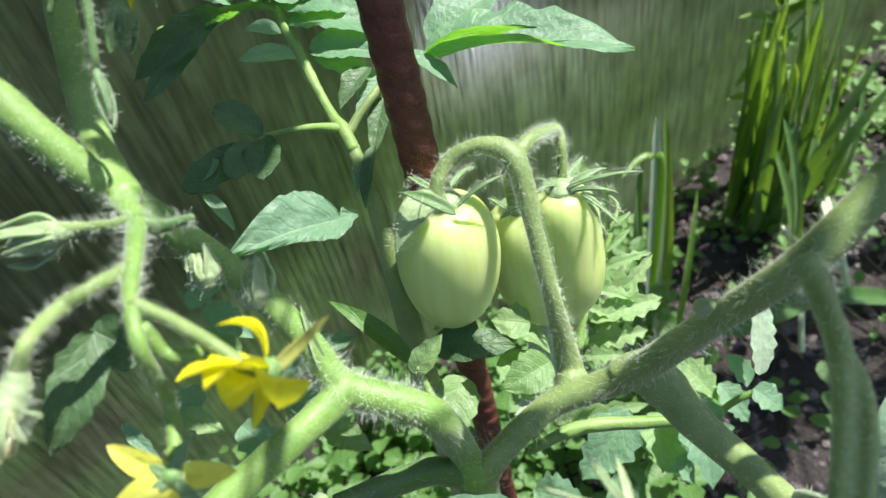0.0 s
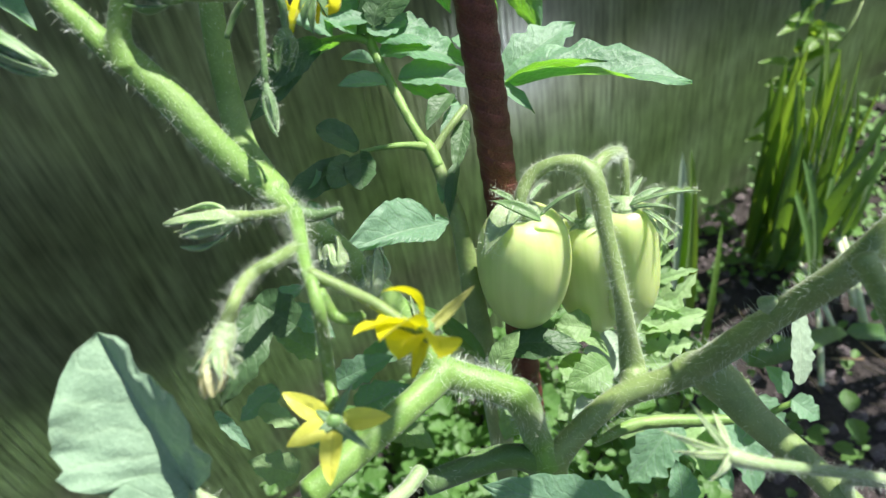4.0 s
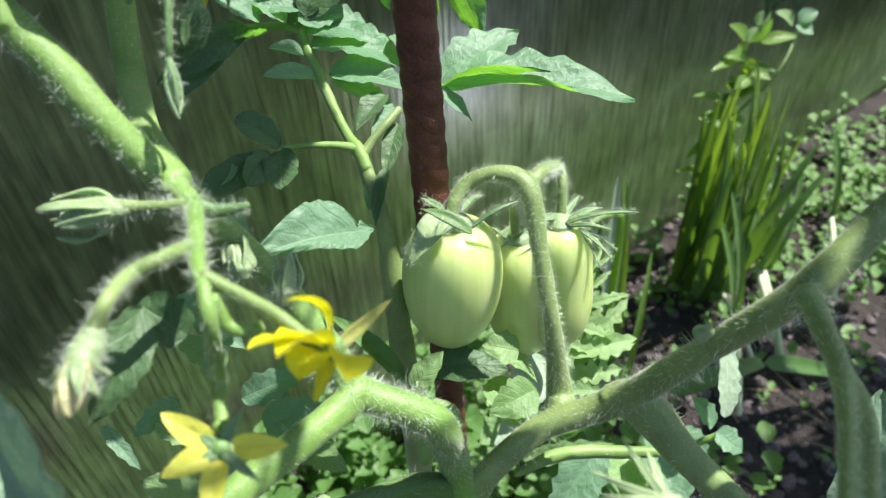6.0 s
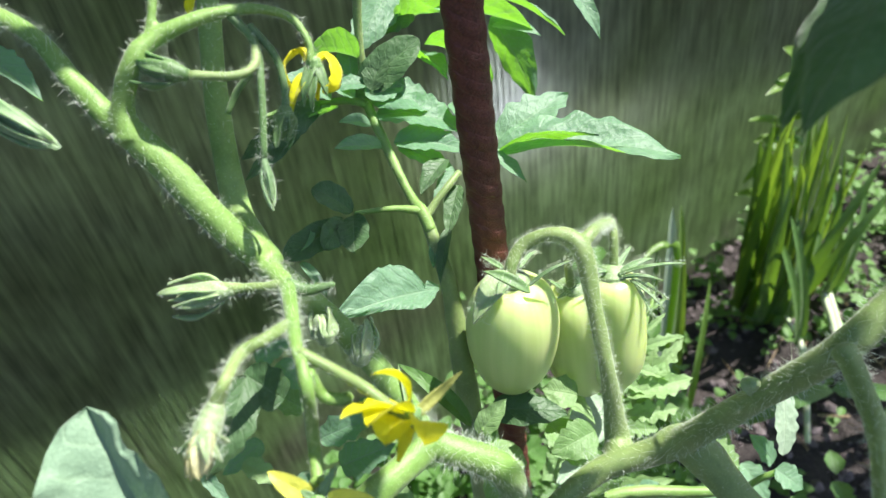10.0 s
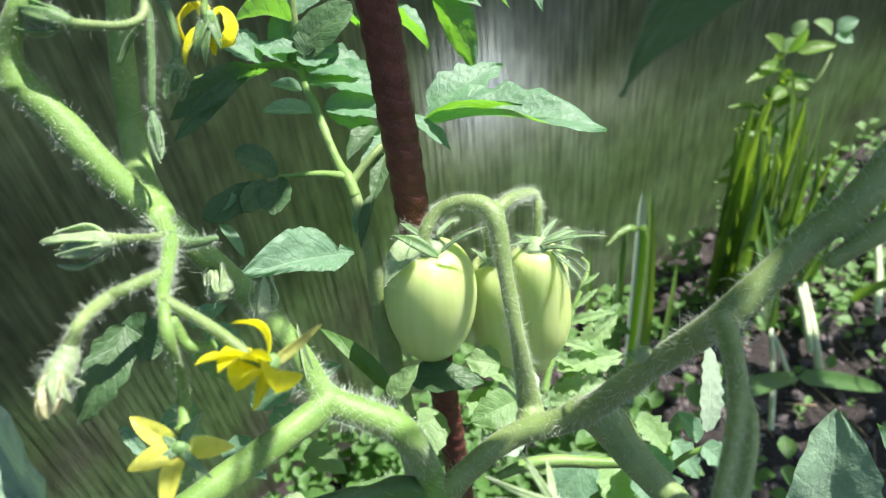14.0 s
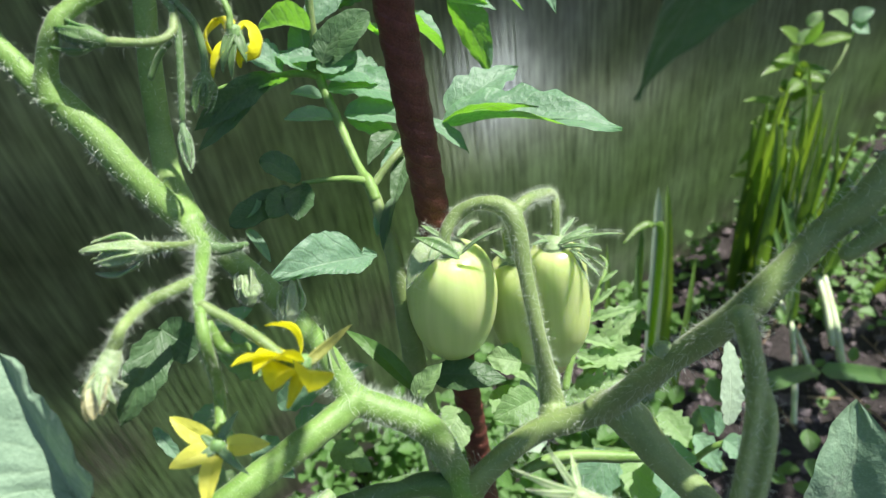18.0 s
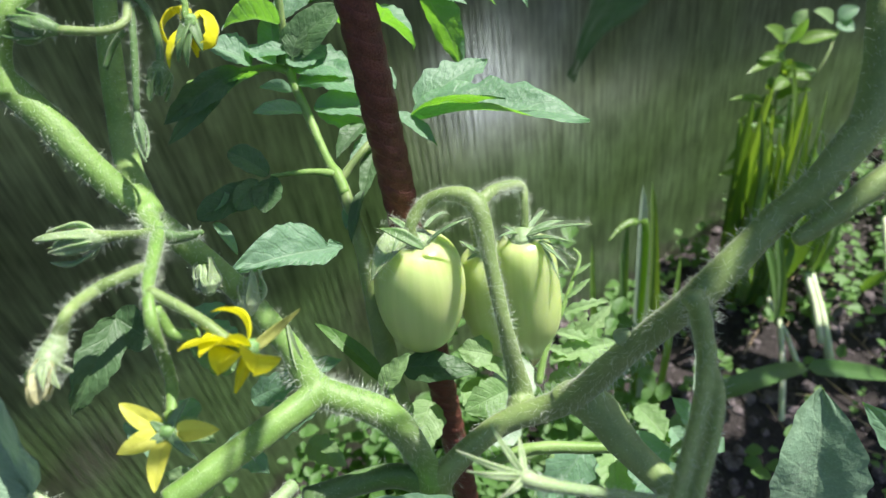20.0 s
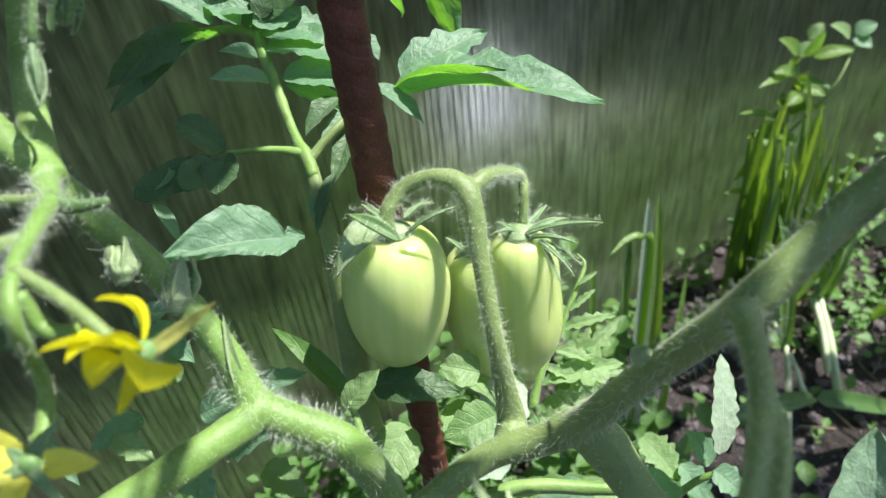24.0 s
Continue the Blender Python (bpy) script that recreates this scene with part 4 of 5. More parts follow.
tube("leaf_stalk", [(0.0043, 0.0918, 0.3659), (0.0146, 0.0950, 0.3664), (0.0240, 0.0952, 0.3665), (0.0357, 0.0940, 0.3652), (0.0457, 0.0930, 0.3642)], [0.0010, 0.0019, 0.0019, 0.0018, 0.0014], PALE_STEM, plant, hair=1500, hair_len=0.0010)
spent = tube("truss_stalk", [(0.0105, 0.0386, 0.4489), (0.0116, 0.0380, 0.4483), (0.0157, 0.0374, 0.4461), (0.0246, 0.0378, 0.4407), (0.0364, 0.0404, 0.4302), (0.0528, 0.0453, 0.4119), (0.0570, 0.0600, 0.3850), (0.0600, 0.0585, 0.3735)], [0.0010, 0.0015, 0.0011, 0.0009, 0.0010, 0.0012, 0.0014, 0.0017], HAIRY, plant, "spent flower truss with dried sepals", hair=6000, hair_len=0.0013)
for tip in ((0.0008, 0.0410, 0.4546), (0.0068, 0.0457, 0.4540), (0.0115, 0.0463, 0.4487), (0.0020, 0.0381, 0.4528), (0.0063, 0.0336, 0.4508)):
    sepal(spent, (0.0113, 0.0383, 0.4486), tip, 0.0013, (0, -0.8, 0.5), HAIRY, arch=0.06, wave=0.06)
leaf(plant, (0.0066, 0.0649, 0.3752), (-0.0289, 0.0724, 0.3892), 0.01439, label="broad leaf low in front of the stem", up=(-0.1, -0.5, 0.85), fold=10, teeth=5)
leaf(plant, (0.0220, 0.0682, 0.3670), (0.0228, 0.0781, 0.3747), 0.00911, up=(0.2, -0.5, 0.8), fold=16, teeth=4)

end = np.array(T2) + np.array(Vector((0.01, -0.20, -1.0)).normalized()) * 0.0475
tube("blossom_scar", [end + (0, 0, 0.0014), end - (0, 0, 0.0008), end - (0.0003, 0.0002, 0.0034)], [0.0022, 0.0017, 0.0007], DRY_PETAL, fruit_b, "dry yellow remains of the blossom")
for at, way in (((0.0409, 0.0821, 0.4286), (0.3, -0.4, 0.85)),):
    at, way = np.array(at), np.array(way) / np.linalg.norm(way)
    tube("leaf_scar", [at - way * 0.0022, at, at + way * 0.0012], [0.0022, 0.0015, 0.0007], HAIRY, plant, "small scar of a lost leaf")

# leaves of the plant that stand close
leaf(plant, (-0.0757, 0.0487, 0.4476), (-0.0856, 0.0667, 0.4708), 0.0302, DOWNY, label="large grey-green lobed leaf half in shade", up=(0.34, -0.67, 0.67), edges=(((0, 0.124), (0.01, 0.149), (0.064, 0.522), (0.164, 0.778), (0.247, 0.618), (0.281, 0.628), (0.362, 0.747), (0.525, 0.742), (0.581, 0.605), (0.667, 0.546), (0.708, 0.377), (0.773, 0.375), (0.861, 0.459), (0.926, 0.349), (1, 0.0)), ((0, 0.04), (0.1, 0.2), (0.196, 0.519), (0.259, 0.748), (0.362, 0.957), (0.438, 1.033), (0.461, 0.925), (0.566, 0.973), (0.588, 0.908), (0.656, 0.863), (0.723, 0.78), (0.8, 0.658), (0.877, 0.536), (0.965, 0.313), (1, 0.0))), fold=6, steep=58, teeth=0, lobe=0.0, nu=96, nv=12, arch=0.05, wave=0.02, pucker=0.045)
leaf(plant, (-0.0759, 0.0484, 0.4487), (-0.0904, 0.0409, 0.4531), 0.0095, DOWNY, label="basal lobe of the large leaf", up=(0.5, -0.45, 0.75), fold=8, teeth=4, lobe=0.12, nu=40, nv=6, arch=0.05, blunt=0.5, point=0.7)
tube("leaf_stalk", [(-0.0757, 0.0489, 0.4479), (-0.0732, 0.0473, 0.4444), (-0.0674, 0.0450, 0.4371), (-0.0560, 0.0560, 0.4130), (-0.0470, 0.0650, 0.4050), (-0.0419, 0.0715, 0.4027)], [0.0009, 0.0014, 0.0016, 0.0017, 0.0018, 0.0018], HAIRY, plant, hair=3500)
leaf(plant, (0.0513, 0.0826, 0.5262), (0.0235, 0.0608, 0.5075), 0.01996, SHADED_LEAF, label="leaf close above, backlit darkness put into its colour", up=(-0.2, -0.5, -0.9), fold=8, teeth=4, lobe=0.12, nu=40, nv=6, arch=-0.05, blunt=0.7, point=1.15)
# second leaf added behind to block light through the one above
leaf(plant, (0.0566, 0.0933, 0.5229), (0.0260, 0.0703, 0.5016), 0.01848, SHADED_LEAF, up=(-0.2, -0.5, -0.9), fold=8, teeth=4, lobe=0.12, nu=40, nv=6, arch=-0.05, blunt=0.7, point=1.15)
leaf(plant, (0.0888, 0.0636, 0.3565), (0.0943, 0.0835, 0.3943), 0.0260, DOWNY, label="grey-green leaf over bare soil", up=(-0.1, -0.6, 0.8), fold=14, teeth=5, lobe=0.10, nu=40, nv=6, wave=0.06)
leaf(plant, (0.1246, 0.0726, 0.3639), (0.1044, 0.0808, 0.3901), 0.01056, up=(-0.3, -0.6, 0.8), fold=14, teeth=5, lobe=0.16)
leaf(plant, (-0.0573, 0.0760, 0.4541), (-0.0640, 0.0790, 0.4597), 0.0085, SHADED_LEAF, up=(0.3, -0.7, 0.65), fold=14, teeth=3, arch=0.05, blunt=0.3, point=0.3)
leaf(plant, (-0.0634, 0.0786, 0.4597), (-0.0716, 0.0628, 0.4503), 0.0088, SHADED_LEAF, label="drooping leaf that curls behind the withered flower", up=(0.5, -0.6, 0.6), fold=26, teeth=5, lobe=0.2, arch=0.12, edge=0.2, wave=0.08)

# ---- the second tomato plant, behind ----
rear = thing("tomato_plant", (0.0, 0.16, 0.0), "second tomato plant with bright young shoots beside the iron stake", "tomato plant", "tomato plants")
tube("stem", [(-0.0405, 0.1956, 0.4552), (-0.0396, 0.1904, 0.4510), (-0.0378, 0.1847, 0.4469), (-0.0349, 0.1773, 0.4409), (-0.0323, 0.1690, 0.4368), (-0.0297, 0.1621, 0.4336), (-0.0274, 0.1572, 0.4322), (-0.0257, 0.1524, 0.4286)], [0.0011, 0.0016, 0.0016, 0.0016, 0.0014, 0.0015, 0.0020, 0.0018], PALE_STEM, rear, hair=1800, hair_len=0.0008)
tube("stem", [(-0.0266, 0.1555, 0.4306), (-0.0248, 0.1490, 0.4248), (-0.0228, 0.1419, 0.4163), (-0.0222, 0.1361, 0.4031), (-0.0220, 0.1307, 0.3888), (-0.0216, 0.1258, 0.3725), (-0.0209, 0.1219, 0.3533), (-0.0200, 0.1300, 0.2000), (-0.0120, 0.1650, -0.0100)], [0.0018, 0.0022, 0.0025, 0.0031, 0.0035, 0.0038, 0.0041, 0.0042, 0.0044], STEM, rear, hair=900, hair_len=0.0008)
tube("leaf_stalk", [(-0.0277, 0.1573, 0.4326), (-0.0342, 0.1583, 0.4340), (-0.0407, 0.1580, 0.4348), (-0.0473, 0.1573, 0.4352)], [0.0015, 0.0010, 0.0008, 0.0007], PALE_STEM, rear)
tube("leaf_stalk", [(-0.0265, 0.1561, 0.4312), (-0.0228, 0.1599, 0.4337), (-0.0187, 0.1635, 0.4359), (-0.0147, 0.1678, 0.4374)], [0.0013, 0.0012, 0.0012, 0.0010], STEM, rear)
tube("leaf_stalk", [(-0.0396, 0.1914, 0.4514), (-0.0447, 0.1929, 0.4533), (-0.0535, 0.1929, 0.4538), (-0.0640, 0.1915, 0.4543), (-0.0728, 0.1898, 0.4537)], [0.0014, 0.0014, 0.0011, 0.0009, 0.0007], PALE_STEM, rear)

UP, FACE = (0, 0, 1), (0.25, -0.48, 0.84)
# base, tip, width, up, fold, arch, teeth, lobe
leaf(rear, (-0.0035, 0.1695, 0.4398), (0.0508, 0.1594, 0.4371), 0.02511, label="pointed leaf, silvery above and bright green beneath", up=(0.0, 0.12, 1.0), fold=46, unfold=0.85, teeth=5, lobe=0.17, nu=50, nv=8, arch=0.07, pucker=0.04, wave=0.05)
leaf(rear, (-0.0010, 0.1759, 0.4411), (0.0243, 0.1904, 0.4458), 0.01406, up=(-0.35, -0.55, 0.8), fold=14, teeth=4, lobe=0.3, wave=0.06)
leaf(rear, (-0.0031, 0.1668, 0.4427), (0.0258, 0.1591, 0.4491), 0.00971, label="curled lobe, its bright underside turned out", up=(0.0, -0.75, -0.5), fold=8, teeth=2, lobe=0.1, arch=-0.10)
leaf(rear, (-0.0399, 0.1856, 0.4479), (-0.0493, 0.1832, 0.4518), 0.0056, up=(0.43, -0.29, 0.86), teeth=0, lobe=0.0, fold=20, arch=0.1)
leaf(rear, (-0.0370, 0.1795, 0.4434), (-0.0510, 0.1734, 0.4487), 0.0073, up=(0.43, -0.23, 0.87), teeth=3, lobe=0.1, fold=22, arch=0.06)
leaf(rear, (-0.0388, 0.1921, 0.4529), (-0.0176, 0.1921, 0.4442), 0.0153, label="silvery sunlit leaflet", up=(0.37, -0.25, 0.90), teeth=5, lobe=0.17, fold=14, arch=0.16, nu=40)
leaf(rear, (-0.0380, 0.1883, 0.4493), (-0.0101, 0.1857, 0.4398), 0.0156, label="silvery sunlit leaflet", up=(0.30, -0.24, 0.93), teeth=6, lobe=0.17, fold=16, arch=0.14, nu=44)
leaf(rear, (-0.0334, 0.1801, 0.4438), (-0.0101, 0.1794, 0.4365), 0.0120, label="silvery sunlit leaflet", up=(0.27, -0.36, 0.89), teeth=6, lobe=0.15, fold=26, arch=0.1, nu=44)
leaf(rear, (-0.0325, 0.1798, 0.4427), (-0.0153, 0.1741, 0.4332), 0.0075, up=(0.32, -0.43, 0.84), teeth=5, lobe=0.17, fold=14, arch=0.05)
leaf(rear, (-0.0179, 0.1733, 0.4392), (-0.0272, 0.1621, 0.4349), 0.0078, SHADED_LEAF, up=(-0.18, -0.22, 0.96), teeth=3, lobe=0.12, fold=22, arch=0.08)
leaf(rear, (-0.0159, 0.1707, 0.4362), (-0.0239, 0.1605, 0.4314), 0.0051, up=(-0.09, -0.36, 0.93), teeth=3, lobe=0.15, fold=30, arch=0.06)
leaf(rear, (-0.0154, 0.1677, 0.4329), (-0.0212, 0.1531, 0.4247), 0.0060, SHADED_LEAF, up=(-0.05, -0.48, 0.88), teeth=3, lobe=0.1, fold=18)
leaf(rear, (-0.0239, 0.1517, 0.4262), (-0.0266, 0.1426, 0.4224), 0.0041, up=(-0.21, -0.33, 0.92), teeth=2, lobe=0.1, fold=26)
leaf(rear, (-0.0202, 0.1531, 0.4283), (-0.0252, 0.1381, 0.4204), 0.0046, SHADED_LEAF, up=(-0.31, -0.37, 0.88), teeth=2, lobe=0.1, fold=26)
leaf(rear, (-0.0480, 0.1581, 0.4354), (-0.0583, 0.1608, 0.4441), 0.0088, SHADED_LEAF, label="round leaflet, shade put into its dark colour", up=(0.49, -0.49, 0.72), teeth=3, lobe=0.1, fold=16, blunt=0.6, point=0.5, arch=0.1)
leaf(rear, (-0.0476, 0.1572, 0.4351), (-0.0479, 0.1435, 0.4320), 0.0092, SHADED_LEAF, label="round leaflet, shade put into its dark colour", up=(0.06, -0.23, 0.97), teeth=3, lobe=0.1, fold=14, blunt=0.6, point=0.5, wave=0.06)
leaf(rear, (-0.0506, 0.1551, 0.4344), (-0.0680, 0.1429, 0.4340), 0.0088, SHADED_LEAF, label="round leaflet, shade put into its dark colour", up=(0.38, -0.56, 0.74), teeth=3, lobe=0.12, fold=12, blunt=0.6, point=0.5, wave=0.06)
leaf(rear, (-0.0507, 0.1550, 0.4359), (-0.0565, 0.1440, 0.4345), 0.0078, SHADED_LEAF, up=(0.58, -0.39, 0.71), teeth=2, lobe=0.1, fold=12, blunt=0.6, point=0.5)
leaf(rear, (-0.0596, 0.1522, 0.4378), (-0.0627, 0.1433, 0.4355), 0.0017, up=(0.53, -0.37, 0.76), teeth=0, lobe=0.0, fold=10, sway=0.15)
leaf(rear, (-0.0635, 0.1427, 0.4320), (-0.0568, 0.1327, 0.4266), 0.0040, label="curled leaf edge in full sun", up=(0.50, -0.13, 0.86), teeth=0, lobe=0.0, fold=14)
leaf(rear, (-0.0436, 0.1926, 0.4546), (-0.0208, 0.1997, 0.4677), 0.0123, SHADED_LEAF, label="oval leaf, shade put into its dark colour", up=(-0.13, -0.76, 0.64), teeth=4, lobe=0.08, fold=10, blunt=0.6, point=0.55)
leaf(rear, (-0.0437, 0.1945, 0.4560), (-0.0434, 0.2069, 0.4691), 0.0108, label="leaf with the sun shining through it", up=(0.00, 0.73, -0.69), teeth=4, lobe=0.10, fold=12, arch=-0.08)
leaf(rear, (-0.0257, 0.2261, 0.4764), (-0.0430, 0.2036, 0.4636), 0.0137, label="leaf with the sun shining through it", up=(-0.17, 0.58, -0.80), teeth=5, lobe=0.15, fold=10, arch=-0.06)
leaf(rear, (-0.0215, 0.2196, 0.4687), (-0.0355, 0.2141, 0.4653), 0.0100, SHADED_LEAF, up=(0.05, -0.62, 0.79), teeth=4, lobe=0.2, fold=10)
leaf(rear, (-0.0261, 0.2112, 0.4587), (-0.0134, 0.2020, 0.4510), 0.0200, label="leaf with the sun shining through it", up=(0.62, 0.21, 0.76), teeth=4, lobe=0.12, fold=20)
leaf(rear, (-0.0277, 0.2196, 0.4657), (-0.0112, 0.2183, 0.4672), 0.0290, up=(-0.04, 0.51, 0.86), teeth=4, lobe=0.3, fold=14)
leaf(rear, (-0.0403, 0.1984, 0.4644), (-0.0573, 0.1928, 0.4683), 0.0211, label="curled leaf, its bright underside turned out", up=(-0.01, 0.60, 0.80), teeth=3, lobe=0.12, fold=26, arch=0.14)
leaf(rear, (-0.0379, 0.1912, 0.4566), (-0.0320, 0.1997, 0.4657), 0.0082, SHADED_LEAF, up=(-0.15, -0.68, 0.72), teeth=4, lobe=0.12, fold=16)
leaf(rear, (-0.0402, 0.1904, 0.4556), (-0.0273, 0.1951, 0.4547), 0.0095, up=(0.22, -0.43, 0.87), teeth=4, lobe=0.2, fold=14)
leaf(rear, (-0.0394, 0.1932, 0.4582), (-0.0525, 0.1896, 0.4597), 0.0073, label="silvery sunlit leaflet", up=(0.19, -0.28, 0.94), teeth=4, lobe=0.10, fold=16, arch=0.08)
leaf(rear, (-0.0502, 0.1878, 0.4575), (-0.0645, 0.1883, 0.4662), 0.0124, label="silvery sunlit leaflet", up=(0.49, -0.25, 0.83), teeth=5, lobe=0.15, fold=20, arch=0.12)
leaf(rear, (-0.0433, 0.1894, 0.4561), (-0.0530, 0.1914, 0.4619), 0.0084, label="silvery sunlit leaflet", up=(0.46, -0.25, 0.85), teeth=4, lobe=0.15, fold=18, arch=0.1)
leaf(rear, (-0.0538, 0.1865, 0.4575), (-0.0799, 0.1758, 0.4479), 0.0103, SHADED_LEAF, label="long leaf that hangs from its stalk, shade put into its colour", up=(0.15, -0.84, 0.52), teeth=4, lobe=0.14, fold=28, arch=0.16)
leaf(rear, (-0.0585, 0.1866, 0.4562), (-0.0796, 0.1721, 0.4427), 0.0072, SHADED_LEAF, up=(0.32, -0.85, 0.41), teeth=4, lobe=0.14, fold=20, arch=0.14)
leaf(rear, (-0.0486, 0.1868, 0.4547), (-0.0602, 0.1815, 0.4518), 0.0155, label="leaf with the sun shining through it", up=(-0.38, 0.37, 0.85), teeth=3, lobe=0.10, fold=14)
leaf(rear, (-0.0193, 0.2088, 0.4614), (0.0012, 0.1995, 0.4499), 0.0236, label="leaf with the sun shining through it", up=(0.57, 0.31, 0.76), teeth=4, lobe=0.12, fold=26, arch=0.1)
leaf(rear, (-0.0233, 0.2287, 0.4635), (0.0196, 0.2222, 0.4547), 0.0288, label="long leaf with the sun shining through it", up=(0.25, 0.48, 0.84), teeth=5, lobe=0.12, fold=22, arch=0.08)
leaf(rear, (-0.0143, 0.1903, 0.4487), (-0.0066, 0.1839, 0.4440), 0.0096, label="silvery sunlit leaflet", up=(0.39, -0.20, 0.90), teeth=3, lobe=0.10, fold=14)
leaf(rear, (-0.0074, 0.1666, 0.4453), (0.0041, 0.1572, 0.4376), 0.0064, up=(0.41, -0.22, 0.89), teeth=2, lobe=0.15, fold=18)
leaf(rear, (0.0056, 0.2329, 0.4571), (0.0171, 0.2097, 0.4328), 0.01762, label="hanging leaf, sun shining through it", up=(0.12, 0.85, 0.5), fold=8, teeth=5, lobe=0.10, blunt=0.5, point=1.05)
leaf(rear, (0.0086, 0.2498, 0.4586), (0.0327, 0.2318, 0.4466), 0.01001, up=(0.1, 0.5, 0.9), fold=26, teeth=4)
leaf(rear, (0.0321, 0.2401, 0.4688), (0.0431, 0.2224, 0.4478), 0.00841, up=FACE, teeth=3)
leaf(rear, (0.0051, 0.2271, 0.4564), (0.0215, 0.2194, 0.4536), 0.00801, up=UP, teeth=3)
leaf(rear, (-0.0255, 0.1267, 0.4293), (-0.0523, 0.1107, 0.4395), 0.0177, LEAF, label="single broad leaf, silvery in the sun", up=(0.51, -0.37, 0.78), edges=(((0, 0.05), (0.06, 0.16), (0.12, 0.3), (0.15, 0.12), (0.19, 0.42), (0.245, 0.74), (0.33, 0.9), (0.415, 1.0), (0.48, 0.95), (0.546, 0.95), (0.66, 0.78), (0.768, 0.57), (0.88, 0.3), (1, 0.0)), ((0, 0.05), (0.065, 0.14), (0.11, 0.3), (0.168, 0.4), (0.22, 0.5), (0.295, 0.6), (0.36, 0.52), (0.417, 0.5), (0.53, 0.36), (0.643, 0.26), (0.78, 0.2), (0.888, 0.12), (1, 0.0))), fold=10, teeth=0, lobe=0.0, nu=72, nv=10, arch=0.07, wave=0.04, pucker=0.09)
leaf(rear, (-0.0222, 0.1159, 0.3811), (-0.0418, 0.1306, 0.3972), 0.0062, WEED, label="smooth narrow green leaf", up=(0.3, -0.35, 0.9), fold=20, teeth=0, lobe=0.0, arch=0.12)
tube("leaf_stalk", [(-0.0164, 0.0934, 0.3879), (-0.0179, 0.0983, 0.3933), (-0.0195, 0.1033, 0.3974)], [0.0014, 0.0010, 0.0007], PALE_STEM, rear, hair=3500)
leaf(rear, (-0.0207, 0.1022, 0.3963), (-0.0120, 0.1073, 0.4031), 0.00691, YOUNG, up=(-0.4, -0.7, 0.5), fold=26, teeth=3)
leaf(rear, (-0.0158, 0.1154, 0.3883), (0.0059, 0.1103, 0.3878), 0.01023, SHADED_LEAF, label="leaf under the fruit, its shade put into the colour", up=(0, -0.3, 0.95), fold=4, teeth=3, lobe=0.14, arch=0.10)
# twin added under the fruit leaf so that less light passes
leaf(rear, (-0.0161, 0.1179, 0.3852), (0.0060, 0.1127, 0.3845), 0.01023, SHADED_LEAF, up=(0, -0.3, 0.95), fold=4, teeth=3, lobe=0.14, arch=0.10)
leaf(rear, (0.0120, 0.1235, 0.3783), (0.0010, 0.1256, 0.3811), 0.01038, YOUNG, up=FACE, teeth=3)
leaf(rear, (0.0068, 0.1265, 0.3758), (0.0157, 0.1159, 0.3727), 0.00934, YOUNG, up=(0.2, 0.5, 0.8), teeth=3)
leaf(rear, (0.0154, 0.1147, 0.3714), (0.0004, 0.1087, 0.3713), 0.01211, YOUNG, up=FACE, teeth=5)
leaf(rear, (0.0018, 0.1208, 0.3697), (0.0144, 0.1065, 0.3623), 0.01280, YOUNG, up=FACE, teeth=5)
leaf(rear, (-0.0104, 0.1240, 0.3588), (-0.0204, 0.1055, 0.3536), 0.01448, YOUNG, up=FACE, teeth=5)
leaf(rear, (-0.0184, 0.1261, 0.3675), (-0.0270, 0.1147, 0.3640), 0.00724, up=FACE, teeth=3)

# jagged young leaves to the right of the fruit
for b, t, w in (
    ((0.0400, 0.1466, 0.3455), (0.0602, 0.1585, 0.3565), 40), ((0.0352, 0.1445, 0.3461), (0.0598, 0.1453, 0.3471), 52), ((0.0312, 0.1346, 0.3468), (0.0514, 0.1350, 0.3473), 46),
    ((0.0445, 0.1541, 0.3451), (0.0513, 0.1604, 0.3525), 30), ((0.0357, 0.1393, 0.3461), (0.0512, 0.1510, 0.3538), 34), ((0.0288, 0.1299, 0.3474), (0.0418, 0.1274, 0.3476), 34),
):
    leaf(rear, b, t, w * 0.00017, YOUNG, up=FACE, fold=24, teeth=5, lobe=0.7, nu=40)
tube("leaf_stalk", [(0.0271, 0.1299, 0.3525), (0.0312, 0.1382, 0.3587), (0.0384, 0.1476, 0.3661), (0.0454, 0.1572, 0.3738), (0.0490, 0.1634, 0.3777), (0.0474, 0.1665, 0.3797)], [0.0014, 0.0012, 0.0010, 0.0008, 0.0006, 0.0004], PALE_STEM, rear, hair=4000, hair_len=0.0009)
leaf(rear, (0.0389, 0.1479, 0.3664), (0.0571, 0.1510, 0.3663), 0.0042, YOUNG, up=(0.07, -0.34, 0.94), fold=26, teeth=5, lobe=0.5, nu=34, arch=0.08, wave=0.08)
leaf(rear, (0.0360, 0.1438, 0.3619), (0.0520, 0.1402, 0.3541), 0.0049, YOUNG, up=(0.38, -0.23, 0.89), fold=26, teeth=5, lobe=0.5, nu=34, arch=0.08, wave=0.08)
leaf(rear, (0.0416, 0.1514, 0.3703), (0.0514, 0.1568, 0.3731), 0.0024, YOUNG, up=(0.06, -0.53, 0.84), fold=26, teeth=5, lobe=0.5, nu=34, arch=0.08, wave=0.08)
leaf(rear, (0.0329, 0.1403, 0.3580), (0.0440, 0.1371, 0.3509), 0.0045, YOUNG, up=(0.46, -0.25, 0.85), fold=26, teeth=5, lobe=0.5, nu=34, arch=0.08, wave=0.08)
